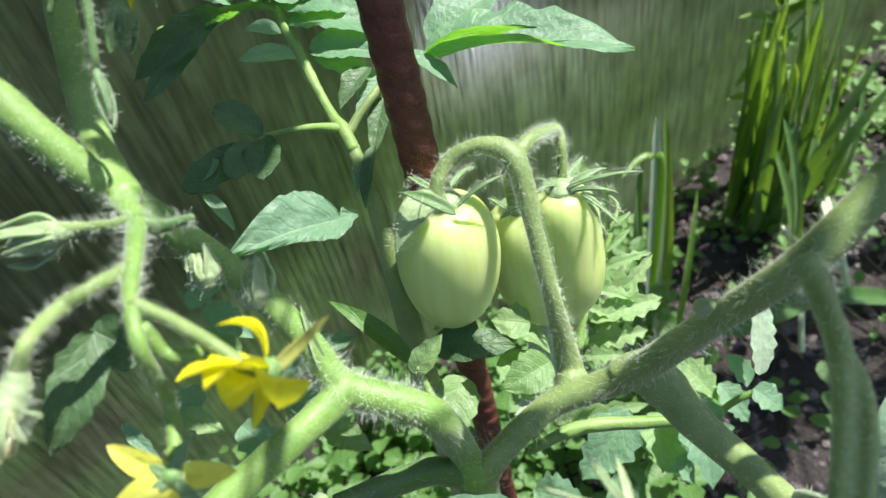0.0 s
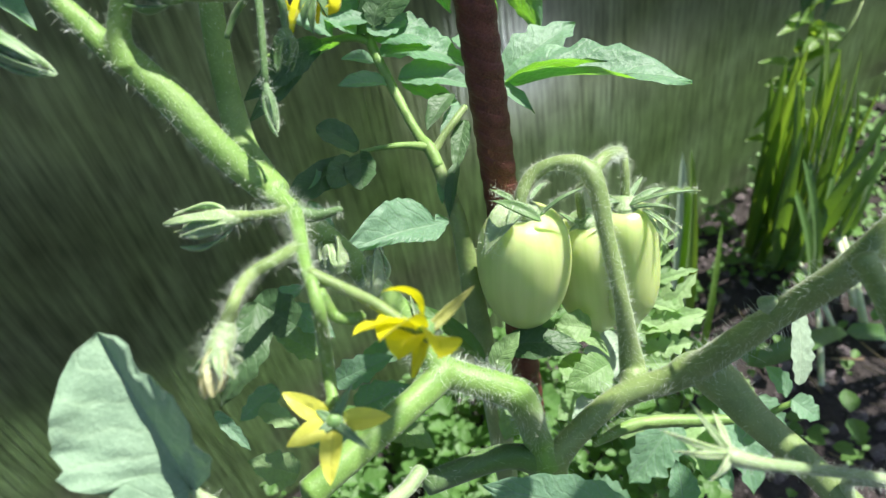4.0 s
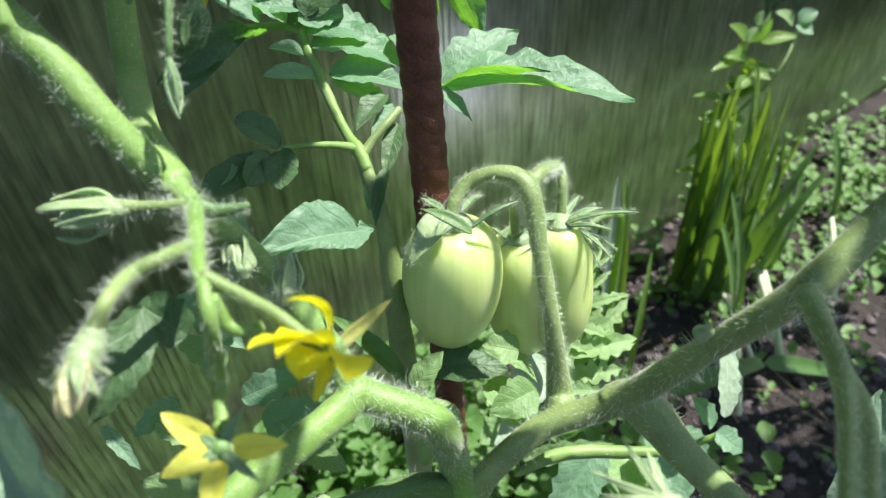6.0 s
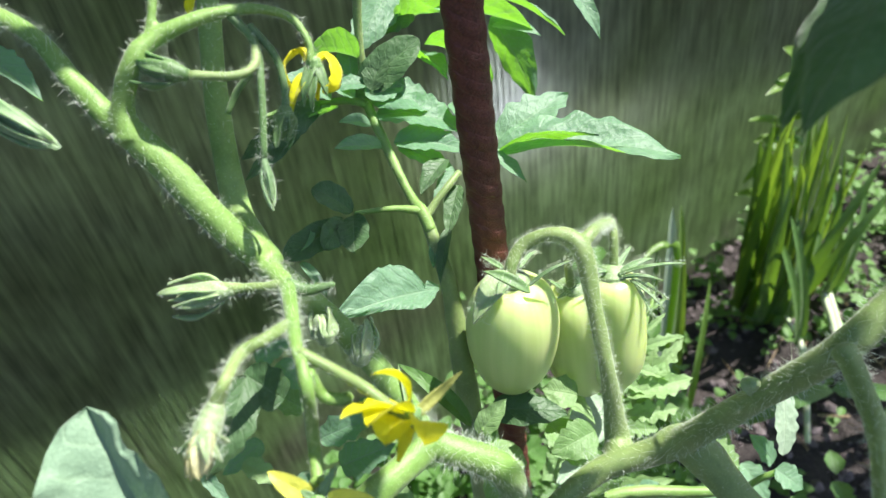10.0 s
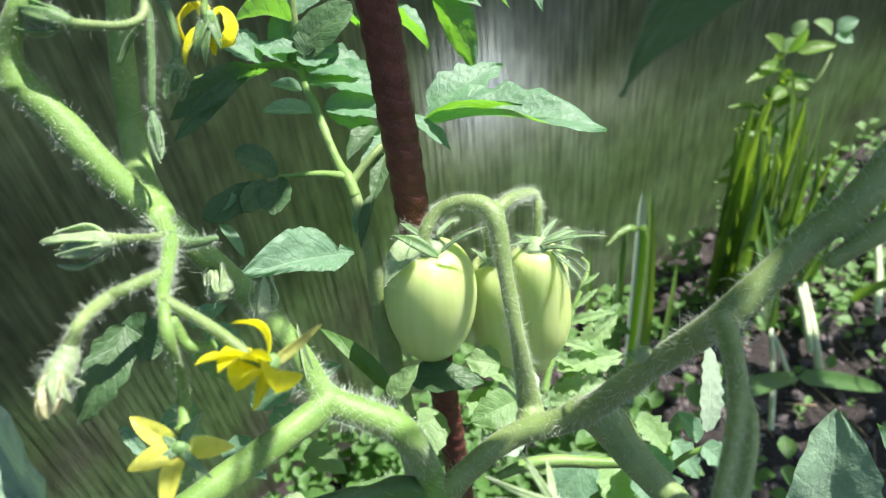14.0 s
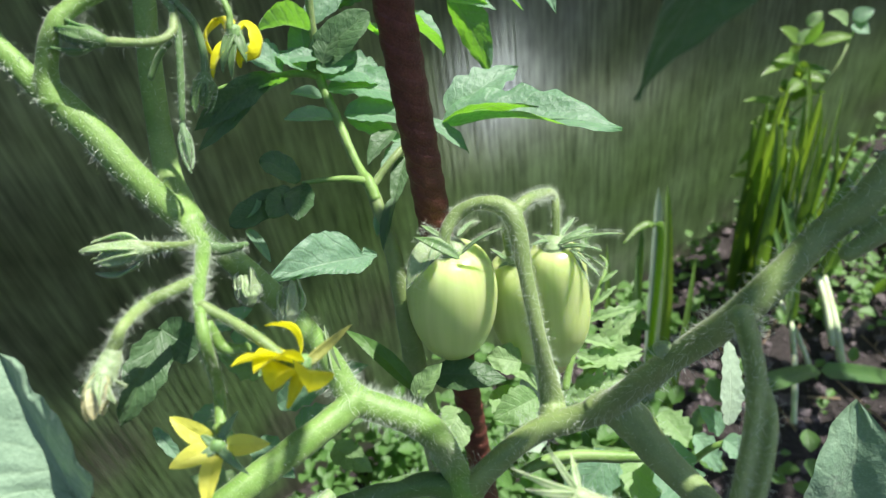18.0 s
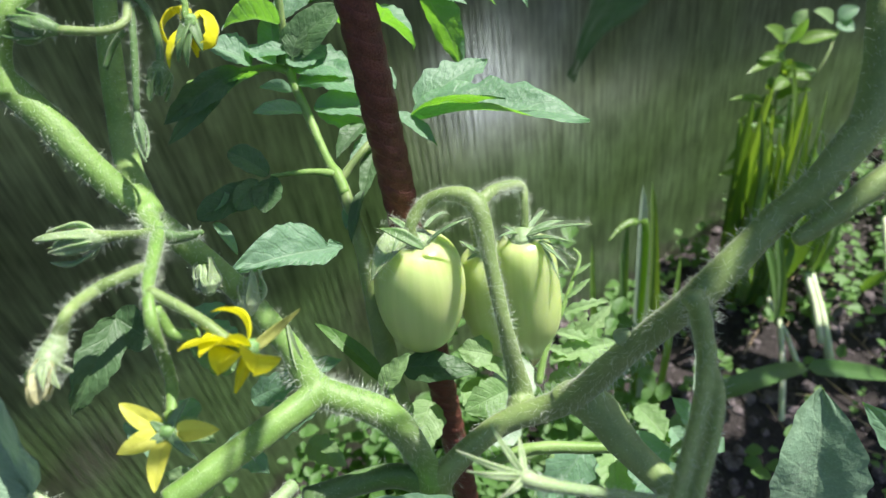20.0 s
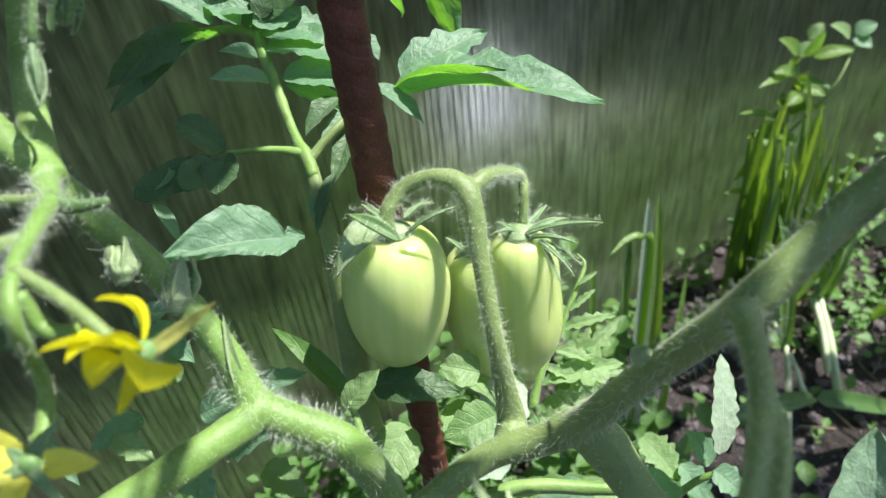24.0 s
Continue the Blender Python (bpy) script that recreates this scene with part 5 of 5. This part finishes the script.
leaf(rear, (0.0406, 0.1504, 0.3692), (0.0364, 0.1572, 0.3741), 0.0028, YOUNG, up=(0.48, -0.30, 0.83), fold=26, teeth=5, lobe=0.5, nu=34, arch=0.08, wave=0.08)
leaf(rear, (0.0455, 0.1565, 0.3760), (0.0525, 0.1604, 0.3771), 0.0018, YOUNG, up=(0.12, -0.47, 0.87), fold=26, teeth=5, lobe=0.5, nu=34, arch=0.08, wave=0.08)
leaf(rear, (0.0327, 0.1373, 0.3547), (0.0579, 0.1411, 0.3550), 0.0070, YOUNG, up=(0.04, -0.34, 0.94), fold=26, teeth=5, lobe=0.5, nu=34, arch=0.08, wave=0.08)
leaf(rear, (0.0800, 0.1146, 0.3410), (0.0857, 0.1376, 0.3589), 0.0092, label="toothed leaf with sunlit white put into its colour", up=(0.42, -0.25, 0.85), fold=6, teeth=7, lobe=0.22, nu=44, blunt=0.4, point=0.6, material=PALE_AND_SUNLIT)
leaf(rear, (0.0819, 0.1184, 0.3269), (0.0896, 0.1117, 0.3220), 0.00948, up=FACE, teeth=3, lobe=0.3)
leaf(rear, (0.0816, 0.1198, 0.3284), (0.0740, 0.1258, 0.3387), 0.00790, up=FACE, teeth=3, lobe=0.3)
tube("leaf_stalk", [(0.0721, 0.1225, 0.3038), (0.0770, 0.1185, 0.3207), (0.0828, 0.1177, 0.3260)], [0.0014, 0.0012, 0.0010], PALE_STEM, rear)
leaf(rear, (0.0256, 0.1378, 0.3544), (0.0077, 0.1215, 0.3516), 0.01445, PALE_AND_SUNLIT, label="flat leaf with full sun put into its pale colour", up=(0.4, -0.3, 0.85), fold=4, teeth=4)
leaf(rear, (0.0185, 0.1240, 0.3397), (0.0031, 0.1149, 0.3446), 0.01211, PALE_AND_SUNLIT, label="flat leaf with full sun put into its pale colour", up=(0.4, -0.3, 0.85), fold=4, teeth=3)
# broad leaves below the fork
for b, t, w in (
    ((0.0425, 0.1231, 0.3205), (0.0218, 0.1081, 0.3069), 90), ((0.0538, 0.1264, 0.3089), (0.0494, 0.1065, 0.3034), 80), ((0.0626, 0.1257, 0.3218), (0.0624, 0.0964, 0.3066), 90), ((0.0678, 0.1436, 0.3111), (0.0761, 0.1268, 0.3079), 60),
    ((0.0491, 0.1293, 0.2979), (0.0623, 0.1068, 0.2887), 70), ((0.0194, 0.1378, 0.2942), (0.0546, 0.1339, 0.3022), 40), ((0.0186, 0.1503, 0.3068), (0.0022, 0.1375, 0.3092), 80), ((0.0228, 0.1522, 0.2943), (0.0098, 0.1574, 0.3145), 60),
    ((0.0773, 0.1310, 0.3120), (0.0852, 0.1201, 0.3005), 50), ((0.0052, 0.1072, 0.3071), (0.0204, 0.0984, 0.3114), 70),
):
    leaf(rear, b, t, w * 0.00020, YOUNG if w in (80, 60, 40) else LEAF, up=FACE, fold=16, teeth=5, lobe=0.35, nu=40)

# ---- garlic-like clump and single blades by the wall ----
def blade(parent, base, tip, width, bow=0.06, material=None, sway=0.0, up=(0.1, -1, 0.3)):
    return leaf(parent, base, tip, width, material or BLADE, "blade", up=up, teeth=0, lobe=0.0, blunt=0.16, point=0.42, fold=22, arch=bow, pucker=0.0, wave=0.03, nu=18, nv=2, sway=sway)


clump = thing("leek_clump", (0.30, 0.47, 0.0), "dense clump of upright strap leaves by the greenhouse wall", "leek clump")
rng = np.random.default_rng(11)
CLUMP = Vector((0.286, 0.474, 0.0))
for k in range(52):
    a = rng.random() * 6.28
    root = CLUMP + Vector((math.cos(a) * 0.020, math.sin(a) * 0.016, 0.0))
    lean = Vector((rng.normal(0.002, 0.011), rng.normal(0.0, 0.012), 0.15 + 0.10 * rng.random()))
    blade(clump, root, root + lean, 0.007 + 0.007 * rng.random(), 0.02 + 0.05 * rng.random(), LIME if k % 5 < 3 else BLADE, sway=rng.normal(0, 0.03), up=(rng.normal(0, 0.5), -1, 0.2))
for dx, dz in ((0.045, 0.20), (0.06, 0.17), (-0.012, 0.19)):
    root = CLUMP + Vector((dx * 0.3, -0.01, 0.0))
    blade(clump, root, root + Vector((dx, -0.02, dz)), 0.012, 0.16, up=(-0.3, -0.6, 0.7))

tuft = thing("grass_tuft", (0.165, 0.40, 0.0), "few broad grass blades, one pale and split", "grass tuft")
blade(tuft, (0.1366, 0.3359, 0.0), (0.1446, 0.3795, 0.2373), 0.0140, 0.02, PALE_AND_SUNLIT, sway=0.00)
blade(tuft, (0.1424, 0.3392, 0.0), (0.1527, 0.3851, 0.2355), 0.0105, 0.02, LIME, sway=-0.02)
blade(tuft, (0.1249, 0.3352, 0.0), (0.1271, 0.3554, 0.2237), 0.0100, 0.05, BLADE, sway=0.03)
blade(tuft, (0.0950, 0.2935, 0.0), (0.1146, 0.3274, 0.2273), 0.0075, 0.03, BLADE, sway=-0.03)
blade(tuft, (0.1026, 0.3102, 0.0), (0.0966, 0.3343, 0.2320), 0.0070, 0.10, LIME, sway=0.04)
blade(tuft, (0.1446, 0.3220, 0.0), (0.1646, 0.3455, 0.1959), 0.0070, 0.12, LIME, sway=0.05)
tube("blade", [(0.1328, 0.3291, 0.0), (0.1370, 0.3422, 0.2086), (0.1335, 0.3532, 0.2240), (0.1225, 0.3502, 0.2257), (0.1098, 0.3402, 0.2229)], [0.0024, 0.0026, 0.0028, 0.0024, 0.0005], LIME, tuft, flat=0.3)

stalks = thing("leek_stalks", (0.34, 0.44, 0.0), "pale white-green leek stalks standing in dark soil", "leek")
for a, b, w in (
    ((0.3262, 0.3606, 0.0058), (0.3411, 0.4500, 0.0448), 0.0075), ((0.3270, 0.3876, 0.0156), (0.3351, 0.4505, 0.0460), 0.0070), ((0.4039, 0.4185, 0.0219), (0.4280, 0.4914, 0.0647), 0.0075),
    ((0.2441, 0.2950, 0.0442), (0.2787, 0.3857, 0.0612), 0.0050), ((0.2776, 0.3354, 0.0465), (0.2826, 0.4192, 0.0550), 0.0045),
):
    tube("stalk", [a, tuple((np.array(a) + np.array(b)) / 2 + (0.002, 0, 0)), b], [w * 0.5, w * 0.5, w * 0.42], WHITE_STEM, stalks)
    up = np.array(b)
    for q in range(2):
        blade(stalks, up - (0, 0, 0.012), up + (rng.normal(0.01, 0.015), 0.03 + rng.normal(0, 0.01), 0.07 + 0.05 * rng.random()), 0.009, 0.1)
blade(stalks, (0.1685, 0.2825, 0.1071), (0.2747, 0.3263, 0.0656), 0.016, 0.12, up=(0, -0.4, 0.9))
blade(stalks, (0.2747, 0.3263, 0.0656), (0.3551, 0.3264, 0.0336), 0.016, 0.05, up=(0, -0.4, 0.9))
blade(stalks, (0.3807, 0.4287, 0.0332), (0.4077, 0.4120, 0.0762), 0.010, 0.15, up=(0, -0.4, 0.9))

# tall leafy weed at the wall
tall = thing("tall_weed", (0.28, 0.48, 0.0), "tall weed with small yellow-green leaves by the wall", "weed")
TOP = np.array((0.3236, 0.5514, 0.2343))
foot = np.array((TOP[0] - 0.012, TOP[1] - 0.01, 0.0))
tube("stem", [foot, foot * 0.5 + TOP * 0.5 + (0.006, 0, 0), TOP], [0.0022, 0.0018, 0.0012], STEM, tall)
tube("stem", [foot * 0.35 + TOP * 0.65, (0.3472, 0.5328, 0.2126), (0.3738, 0.5583, 0.2390)], [0.0014, 0.0012, 0.0008], STEM, tall)
rng = np.random.default_rng(77)
for k in range(64):
    q = 1.0 - 0.62 * (k / 63) ** 0.9
    c = foot * (1 - q) + TOP * q
    d = np.array((rng.normal(0, 0.014), rng.normal(-0.006, 0.008), rng.normal(0.002, 0.008)))
    leaf(tall, c + d * 0.15, c + d * 1.35, 0.008 + 0.006 * rng.random(), LIME if k % 3 else WEED, up=(rng.normal(0, 0.4), -0.4, 0.9), teeth=0, lobe=0.0, nu=8, nv=2, fold=14)
leaf(tall, (0.3222, 0.5548, 0.2382), (0.3057, 0.5602, 0.2524), 0.017, LIME, up=(0.1, -0.45, 0.88), teeth=0, lobe=0.0, nu=10, nv=2, fold=18)
leaf(tall, (0.3221, 0.5542, 0.2374), (0.3384, 0.5566, 0.2466), 0.014, YOUNG, up=(0.1, -0.45, 0.88), teeth=0, lobe=0.0, nu=10, nv=2, fold=18)
leaf(tall, (0.3357, 0.5528, 0.2352), (0.3708, 0.5510, 0.2386), 0.014, LIME, up=(0.1, -0.45, 0.88), teeth=0, lobe=0.0, nu=10, nv=2, fold=18)
leaf(tall, (0.3213, 0.5435, 0.2258), (0.2964, 0.5407, 0.2316), 0.014, LIME, up=(0.1, -0.45, 0.88), teeth=0, lobe=0.0, nu=10, nv=2, fold=18)
leaf(tall, (0.3336, 0.5637, 0.2472), (0.3462, 0.5675, 0.2581), 0.013, YOUNG, up=(0.1, -0.45, 0.88), teeth=0, lobe=0.0, nu=10, nv=2, fold=18)
leaf(tall, (0.3719, 0.5617, 0.2429), (0.3851, 0.5516, 0.2385), 0.018, LEAF, up=(0.1, -0.45, 0.88), teeth=0, lobe=0.0, nu=10, nv=2, fold=18)
leaf(tall, (0.3697, 0.5632, 0.2446), (0.3509, 0.5666, 0.2569), 0.016, YOUNG, up=(0.1, -0.45, 0.88), teeth=0, lobe=0.0, nu=10, nv=2, fold=18)
leaf(tall, (0.3749, 0.5650, 0.2463), (0.3925, 0.5659, 0.2537), 0.016, LEAF, up=(0.1, -0.45, 0.88), teeth=0, lobe=0.0, nu=10, nv=2, fold=18)
leaf(tall, (0.3226, 0.5340, 0.2153), (0.3399, 0.5253, 0.2122), 0.014, LIME, up=(0.1, -0.45, 0.88), teeth=0, lobe=0.0, nu=10, nv=2, fold=18)
leaf(tall, (0.3202, 0.5315, 0.2127), (0.3028, 0.5205, 0.2090), 0.013, LIME, up=(0.1, -0.45, 0.88), teeth=0, lobe=0.0, nu=10, nv=2, fold=18)


# ---- ground cover ----
def carpet(name, label, spots, size, rng, spread=0.02, levels=5):
    """Low weeds: many short shoots, each with pairs of small oval leaves, as one body."""
    vs, fs, uvs, count = [], [], [], 0
    outline = np.array([(0, 0), (0.22, 0.36), (0.5, 0.5), (0.8, 0.3), (1, 0), (0.8, -0.3), (0.5, -0.5), (0.22, -0.36), (0.5, 0)])
    for x, y, z in spots:
        lean = rng.normal(0, 0.35, 2)
        for k in range(levels):
            h = z * (k + 1) / levels
            c = np.array((x + lean[0] * h * 0.6, y + lean[1] * h * 0.6, h))
            turn = rng.random() * 3.14 + k * 1.57
            for side in (0.0, math.pi):
                a = turn + side
                ln = size * (0.5 + 1.1 * rng.random()) * (0.55 + 0.45 * (k + 1) / levels)
                way = np.array((math.cos(a), math.sin(a), rng.normal(0.25, 0.3)))
                way /= np.linalg.norm(way)
                cross = np.cross(way, (0, 0, 1))
                cross /= np.linalg.norm(cross)
                nrm = np.cross(cross, way)
                for p, q in outline:
                    vs.append(c + way * ln * (p + 0.12) + cross * ln * q * 0.75 + nrm * ln * (abs(q) * 0.35 - 0.18 * p * p))
                    uvs.append((p, q * 0.9 + 0.5))
                fs += [(count + 8, count + i, count + (i + 1) % 8) for i in range(8)]
                count += 9
    ob = mesh_object(name, vs, fs, WEED, uvs=uvs)
    return tagged(ob, label, "weeds", kind="stuff")


rng = np.random.default_rng(3)
low = [(rng.uniform(-0.20, 0.12), rng.uniform(0.17, 0.36), rng.uniform(0.08, 0.20)) for _ in range(260)]
low = [(x, y, z if x > 0.0 else 0.55 * z) for x, y, z in low if y < 0.30 + (x + 0.2) * 0.55 - 0.03]
carpet("chickweed", "mat of bright green chickweed under the plants", low, 0.012, rng, levels=7)
far = [(rng.uniform(0.06, 0.75), rng.uniform(0.42, 0.75), rng.uniform(0.012, 0.045) + 0.03 * max(0.0, rng.normal(0, 0.6))) for _ in range(460)]
far = [p for p in far if p[1] < 0.30 + (p[0] + 0.2) * 0.554 - 0.015]
carpet("weed_carpet", "small-leaved weeds along the foot of the wall", far, 0.011, rng, levels=4)
some = [(rng.uniform(0.14, 0.42), rng.uniform(0.22, 0.44), rng.uniform(0.01, 0.04)) for _ in range(26)]
carpet("seedlings", "scattered small weed seedlings on dark soil", some, 0.011, rng, levels=2)


def clods():
    rng = np.random.default_rng(8)
    vs, fs = [], []
    base = bmesh.new()
    bmesh.ops.create_icosphere(base, subdivisions=1, radius=1.0)
    pts = np.array([v.co for v in base.verts])
    tri = [tuple(v.index for v in f.verts) for f in base.faces]
    base.free()
    for _ in range(3200):
        x, y = rng.uniform(0.05, 0.7), rng.uniform(0.1, 0.62)
        r = 0.0012 + 0.006 * rng.random() ** 3
        p = pts * (1 + rng.normal(0, 0.22, (len(pts), 1))) * r * (1, 1, 0.7)
        k = len(vs)
        vs += [tuple(q) for q in p + (x, y, ground_height(x, y) + r * 0.3)]
        fs += [tuple(k + i for i in t) for t in tri]
    ob = mesh_object("soil_clods", vs, fs, CLOD, smooth=False)
    tagged(ob, "crumbs and clods of dry soil", "soil", kind="stuff")


clods()

# ---- unseen leaves and stems added above the plants to cast shade ----
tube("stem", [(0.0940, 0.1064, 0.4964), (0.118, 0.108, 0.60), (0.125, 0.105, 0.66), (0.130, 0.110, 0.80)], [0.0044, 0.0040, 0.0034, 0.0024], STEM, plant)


def shade_leaf(owner, over, size, width, turn, z, hub, layers=1):
    """An unseen leaf, added between the sun and the place it shades."""
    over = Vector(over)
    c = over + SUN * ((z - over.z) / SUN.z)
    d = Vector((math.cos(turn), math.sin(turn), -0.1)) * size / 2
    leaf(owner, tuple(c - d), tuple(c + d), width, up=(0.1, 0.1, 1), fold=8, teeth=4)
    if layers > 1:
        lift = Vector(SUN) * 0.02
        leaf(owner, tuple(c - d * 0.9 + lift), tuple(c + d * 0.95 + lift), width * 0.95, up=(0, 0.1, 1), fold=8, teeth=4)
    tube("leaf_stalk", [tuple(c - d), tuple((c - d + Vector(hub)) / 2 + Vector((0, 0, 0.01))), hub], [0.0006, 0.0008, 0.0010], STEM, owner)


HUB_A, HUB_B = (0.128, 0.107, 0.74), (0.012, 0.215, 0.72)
shade_leaf(plant, (0.0856, 0.0879, 0.4734), 0.034, 0.016, 0.9, 0.72, HUB_A)
shade_leaf(plant, (0.0377, 0.0687, 0.5113), 0.034, 0.030, 0.2, 0.60, HUB_A, 2)
shade_leaf(plant, (-0.0549, 0.1059, 0.4517), 0.052, 0.014, 2.95, 0.66, HUB_A)
shade_leaf(plant, (-0.0471, 0.0743, 0.4193), 0.016, 0.005, 1.5, 0.65, HUB_A)
shade_leaf(plant, (-0.0102, 0.0844, 0.3753), 0.030, 0.018, 0.3, 0.63, HUB_A)
shade_leaf(rear, (-0.0553, 0.1587, 0.4332), 0.042, 0.034, 0.4, 0.65, HUB_B, 2)
shade_leaf(rear, (-0.0216, 0.1435, 0.4195), 0.090, 0.014, 0.318, 0.64, HUB_B, 2)
shade_leaf(rear, (-0.0306, 0.1804, 0.4698), 0.026, 0.020, 0.3, 0.64, HUB_B, 2)
shade_leaf(rear, (-0.0693, 0.1440, 0.4920), 0.056, 0.018, 2.16, 0.66, HUB_B, 2)
shade_leaf(plant, (0.0455, 0.0520, 0.4490), 0.056, 0.024, 1.3, 0.72, HUB_A)
shade_leaf(rear, (-0.0799, 0.1730, 0.4438), 0.040, 0.024, 0.2, 0.67, HUB_B)
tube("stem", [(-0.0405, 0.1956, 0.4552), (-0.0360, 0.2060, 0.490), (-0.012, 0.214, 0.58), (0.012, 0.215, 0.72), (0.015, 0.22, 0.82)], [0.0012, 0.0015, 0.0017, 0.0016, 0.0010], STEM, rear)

# foliage behind the flower truss
for b, t, w, m in (
    ((-0.0837, 0.1508, 0.3832), (-0.0680, 0.1355, 0.3814), 44, LEAF), ((-0.0763, 0.1392, 0.3708), (-0.0894, 0.1433, 0.3825), 46, YOUNG), ((-0.0753, 0.1383, 0.3552), (-0.0524, 0.1391, 0.3633), 50, LEAF), ((-0.0691, 0.1312, 0.3477), (-0.0481, 0.1288, 0.3596), 60, LEAF),
    ((-0.1024, 0.1356, 0.3524), (-0.0879, 0.1258, 0.3493), 36, YOUNG), ((-0.0978, 0.1457, 0.3486), (-0.1102, 0.1331, 0.3498), 44, LEAF), ((-0.0654, 0.1487, 0.3516), (-0.0409, 0.1449, 0.3621), 44, LEAF), ((-0.0880, 0.1357, 0.3379), (-0.0724, 0.1198, 0.3355), 60, LEAF),
    ((-0.0938, 0.1588, 0.3771), (-0.0796, 0.1625, 0.3810), 36, LEAF), ((-0.1069, 0.1180, 0.3775), (-0.0979, 0.1086, 0.3675), 20, LEAF), ((-0.0595, 0.1320, 0.3338), (-0.0442, 0.1189, 0.3345), 50, YOUNG), ((-0.0956, 0.1237, 0.3252), (-0.1099, 0.1234, 0.3394), 60, YOUNG),
):
    leaf(rear, b, t, w * 0.00021, m, up=FACE, fold=16, teeth=4, lobe=0.25)

# bits of straw and dead stalk on the soil
rng = np.random.default_rng(21)
vs, fs = [], []
for _ in range(70):
    c = np.array((rng.uniform(0.08, 0.5), rng.uniform(0.15, 0.5), 0.006))
    a = rng.random() * 3.14
    d = np.array((math.cos(a), math.sin(a), rng.normal(0, 0.12))) * rng.uniform(0.006, 0.03)
    q = np.cross(d, (0, 0, 1))
    q = q / np.linalg.norm(q) * rng.uniform(0.0004, 0.0012)
    k = len(vs)
    vs += [c - d - q, c - d + q, c + d + q * 0.6, c + d - q * 0.6, c - d + (0, 0, 0.0012), c + d + (0, 0, 0.0010)]
    fs += [(k, k + 1, k + 2, k + 3), (k, k + 3, k + 5, k + 4), (k + 1, k + 4, k + 5, k + 2)]
STRAW = plain_material("dead_straw", (0.16, 0.11, 0.06), (0.34, 0.26, 0.16), 90.0, 0.8)
tagged(mesh_object("straw", vs, fs, STRAW, smooth=False), "brown bits of straw and dead stalk on the soil", "straw", kind="stuff")


# ---- an unseen third plant beside the bed, added to shade the soil ----
third = thing("tomato_plant", (0.62, 0.40, 0.0), "unseen leafy tomato plant added to shade the bare soil", "tomato plant", "tomato plants")
rng = np.random.default_rng(31)
tube("stem", [(0.62, 0.40, -0.01), (0.615, 0.405, 0.45), (0.62, 0.40, 0.98)], [0.0060, 0.0050, 0.0030], STEM, third)
for k in range(34):
    z = 0.36 + 0.60 * k / 33
    hub = np.array((0.617, 0.402, z - 0.02))
    c = np.array((0.60 + rng.uniform(-0.10, 0.08), 0.40 + rng.uniform(-0.10, 0.08), z))
    a = rng.random() * 6.28
    d = np.array((math.cos(a), math.sin(a), -0.15)) * 0.036
    leaf(third, c - d, c + d, 0.042 + 0.012 * rng.random(), up=(rng.normal(0, 0.15), rng.normal(0, 0.15), 1), fold=10, teeth=5, lobe=0.25, nu=20, nv=3)
    tube("leaf_stalk", [hub, (hub + c - d) / 2 + (0, 0, 0.01), c - d], [0.0016, 0.0013, 0.0010], STEM, third, seg=6, steps=3)
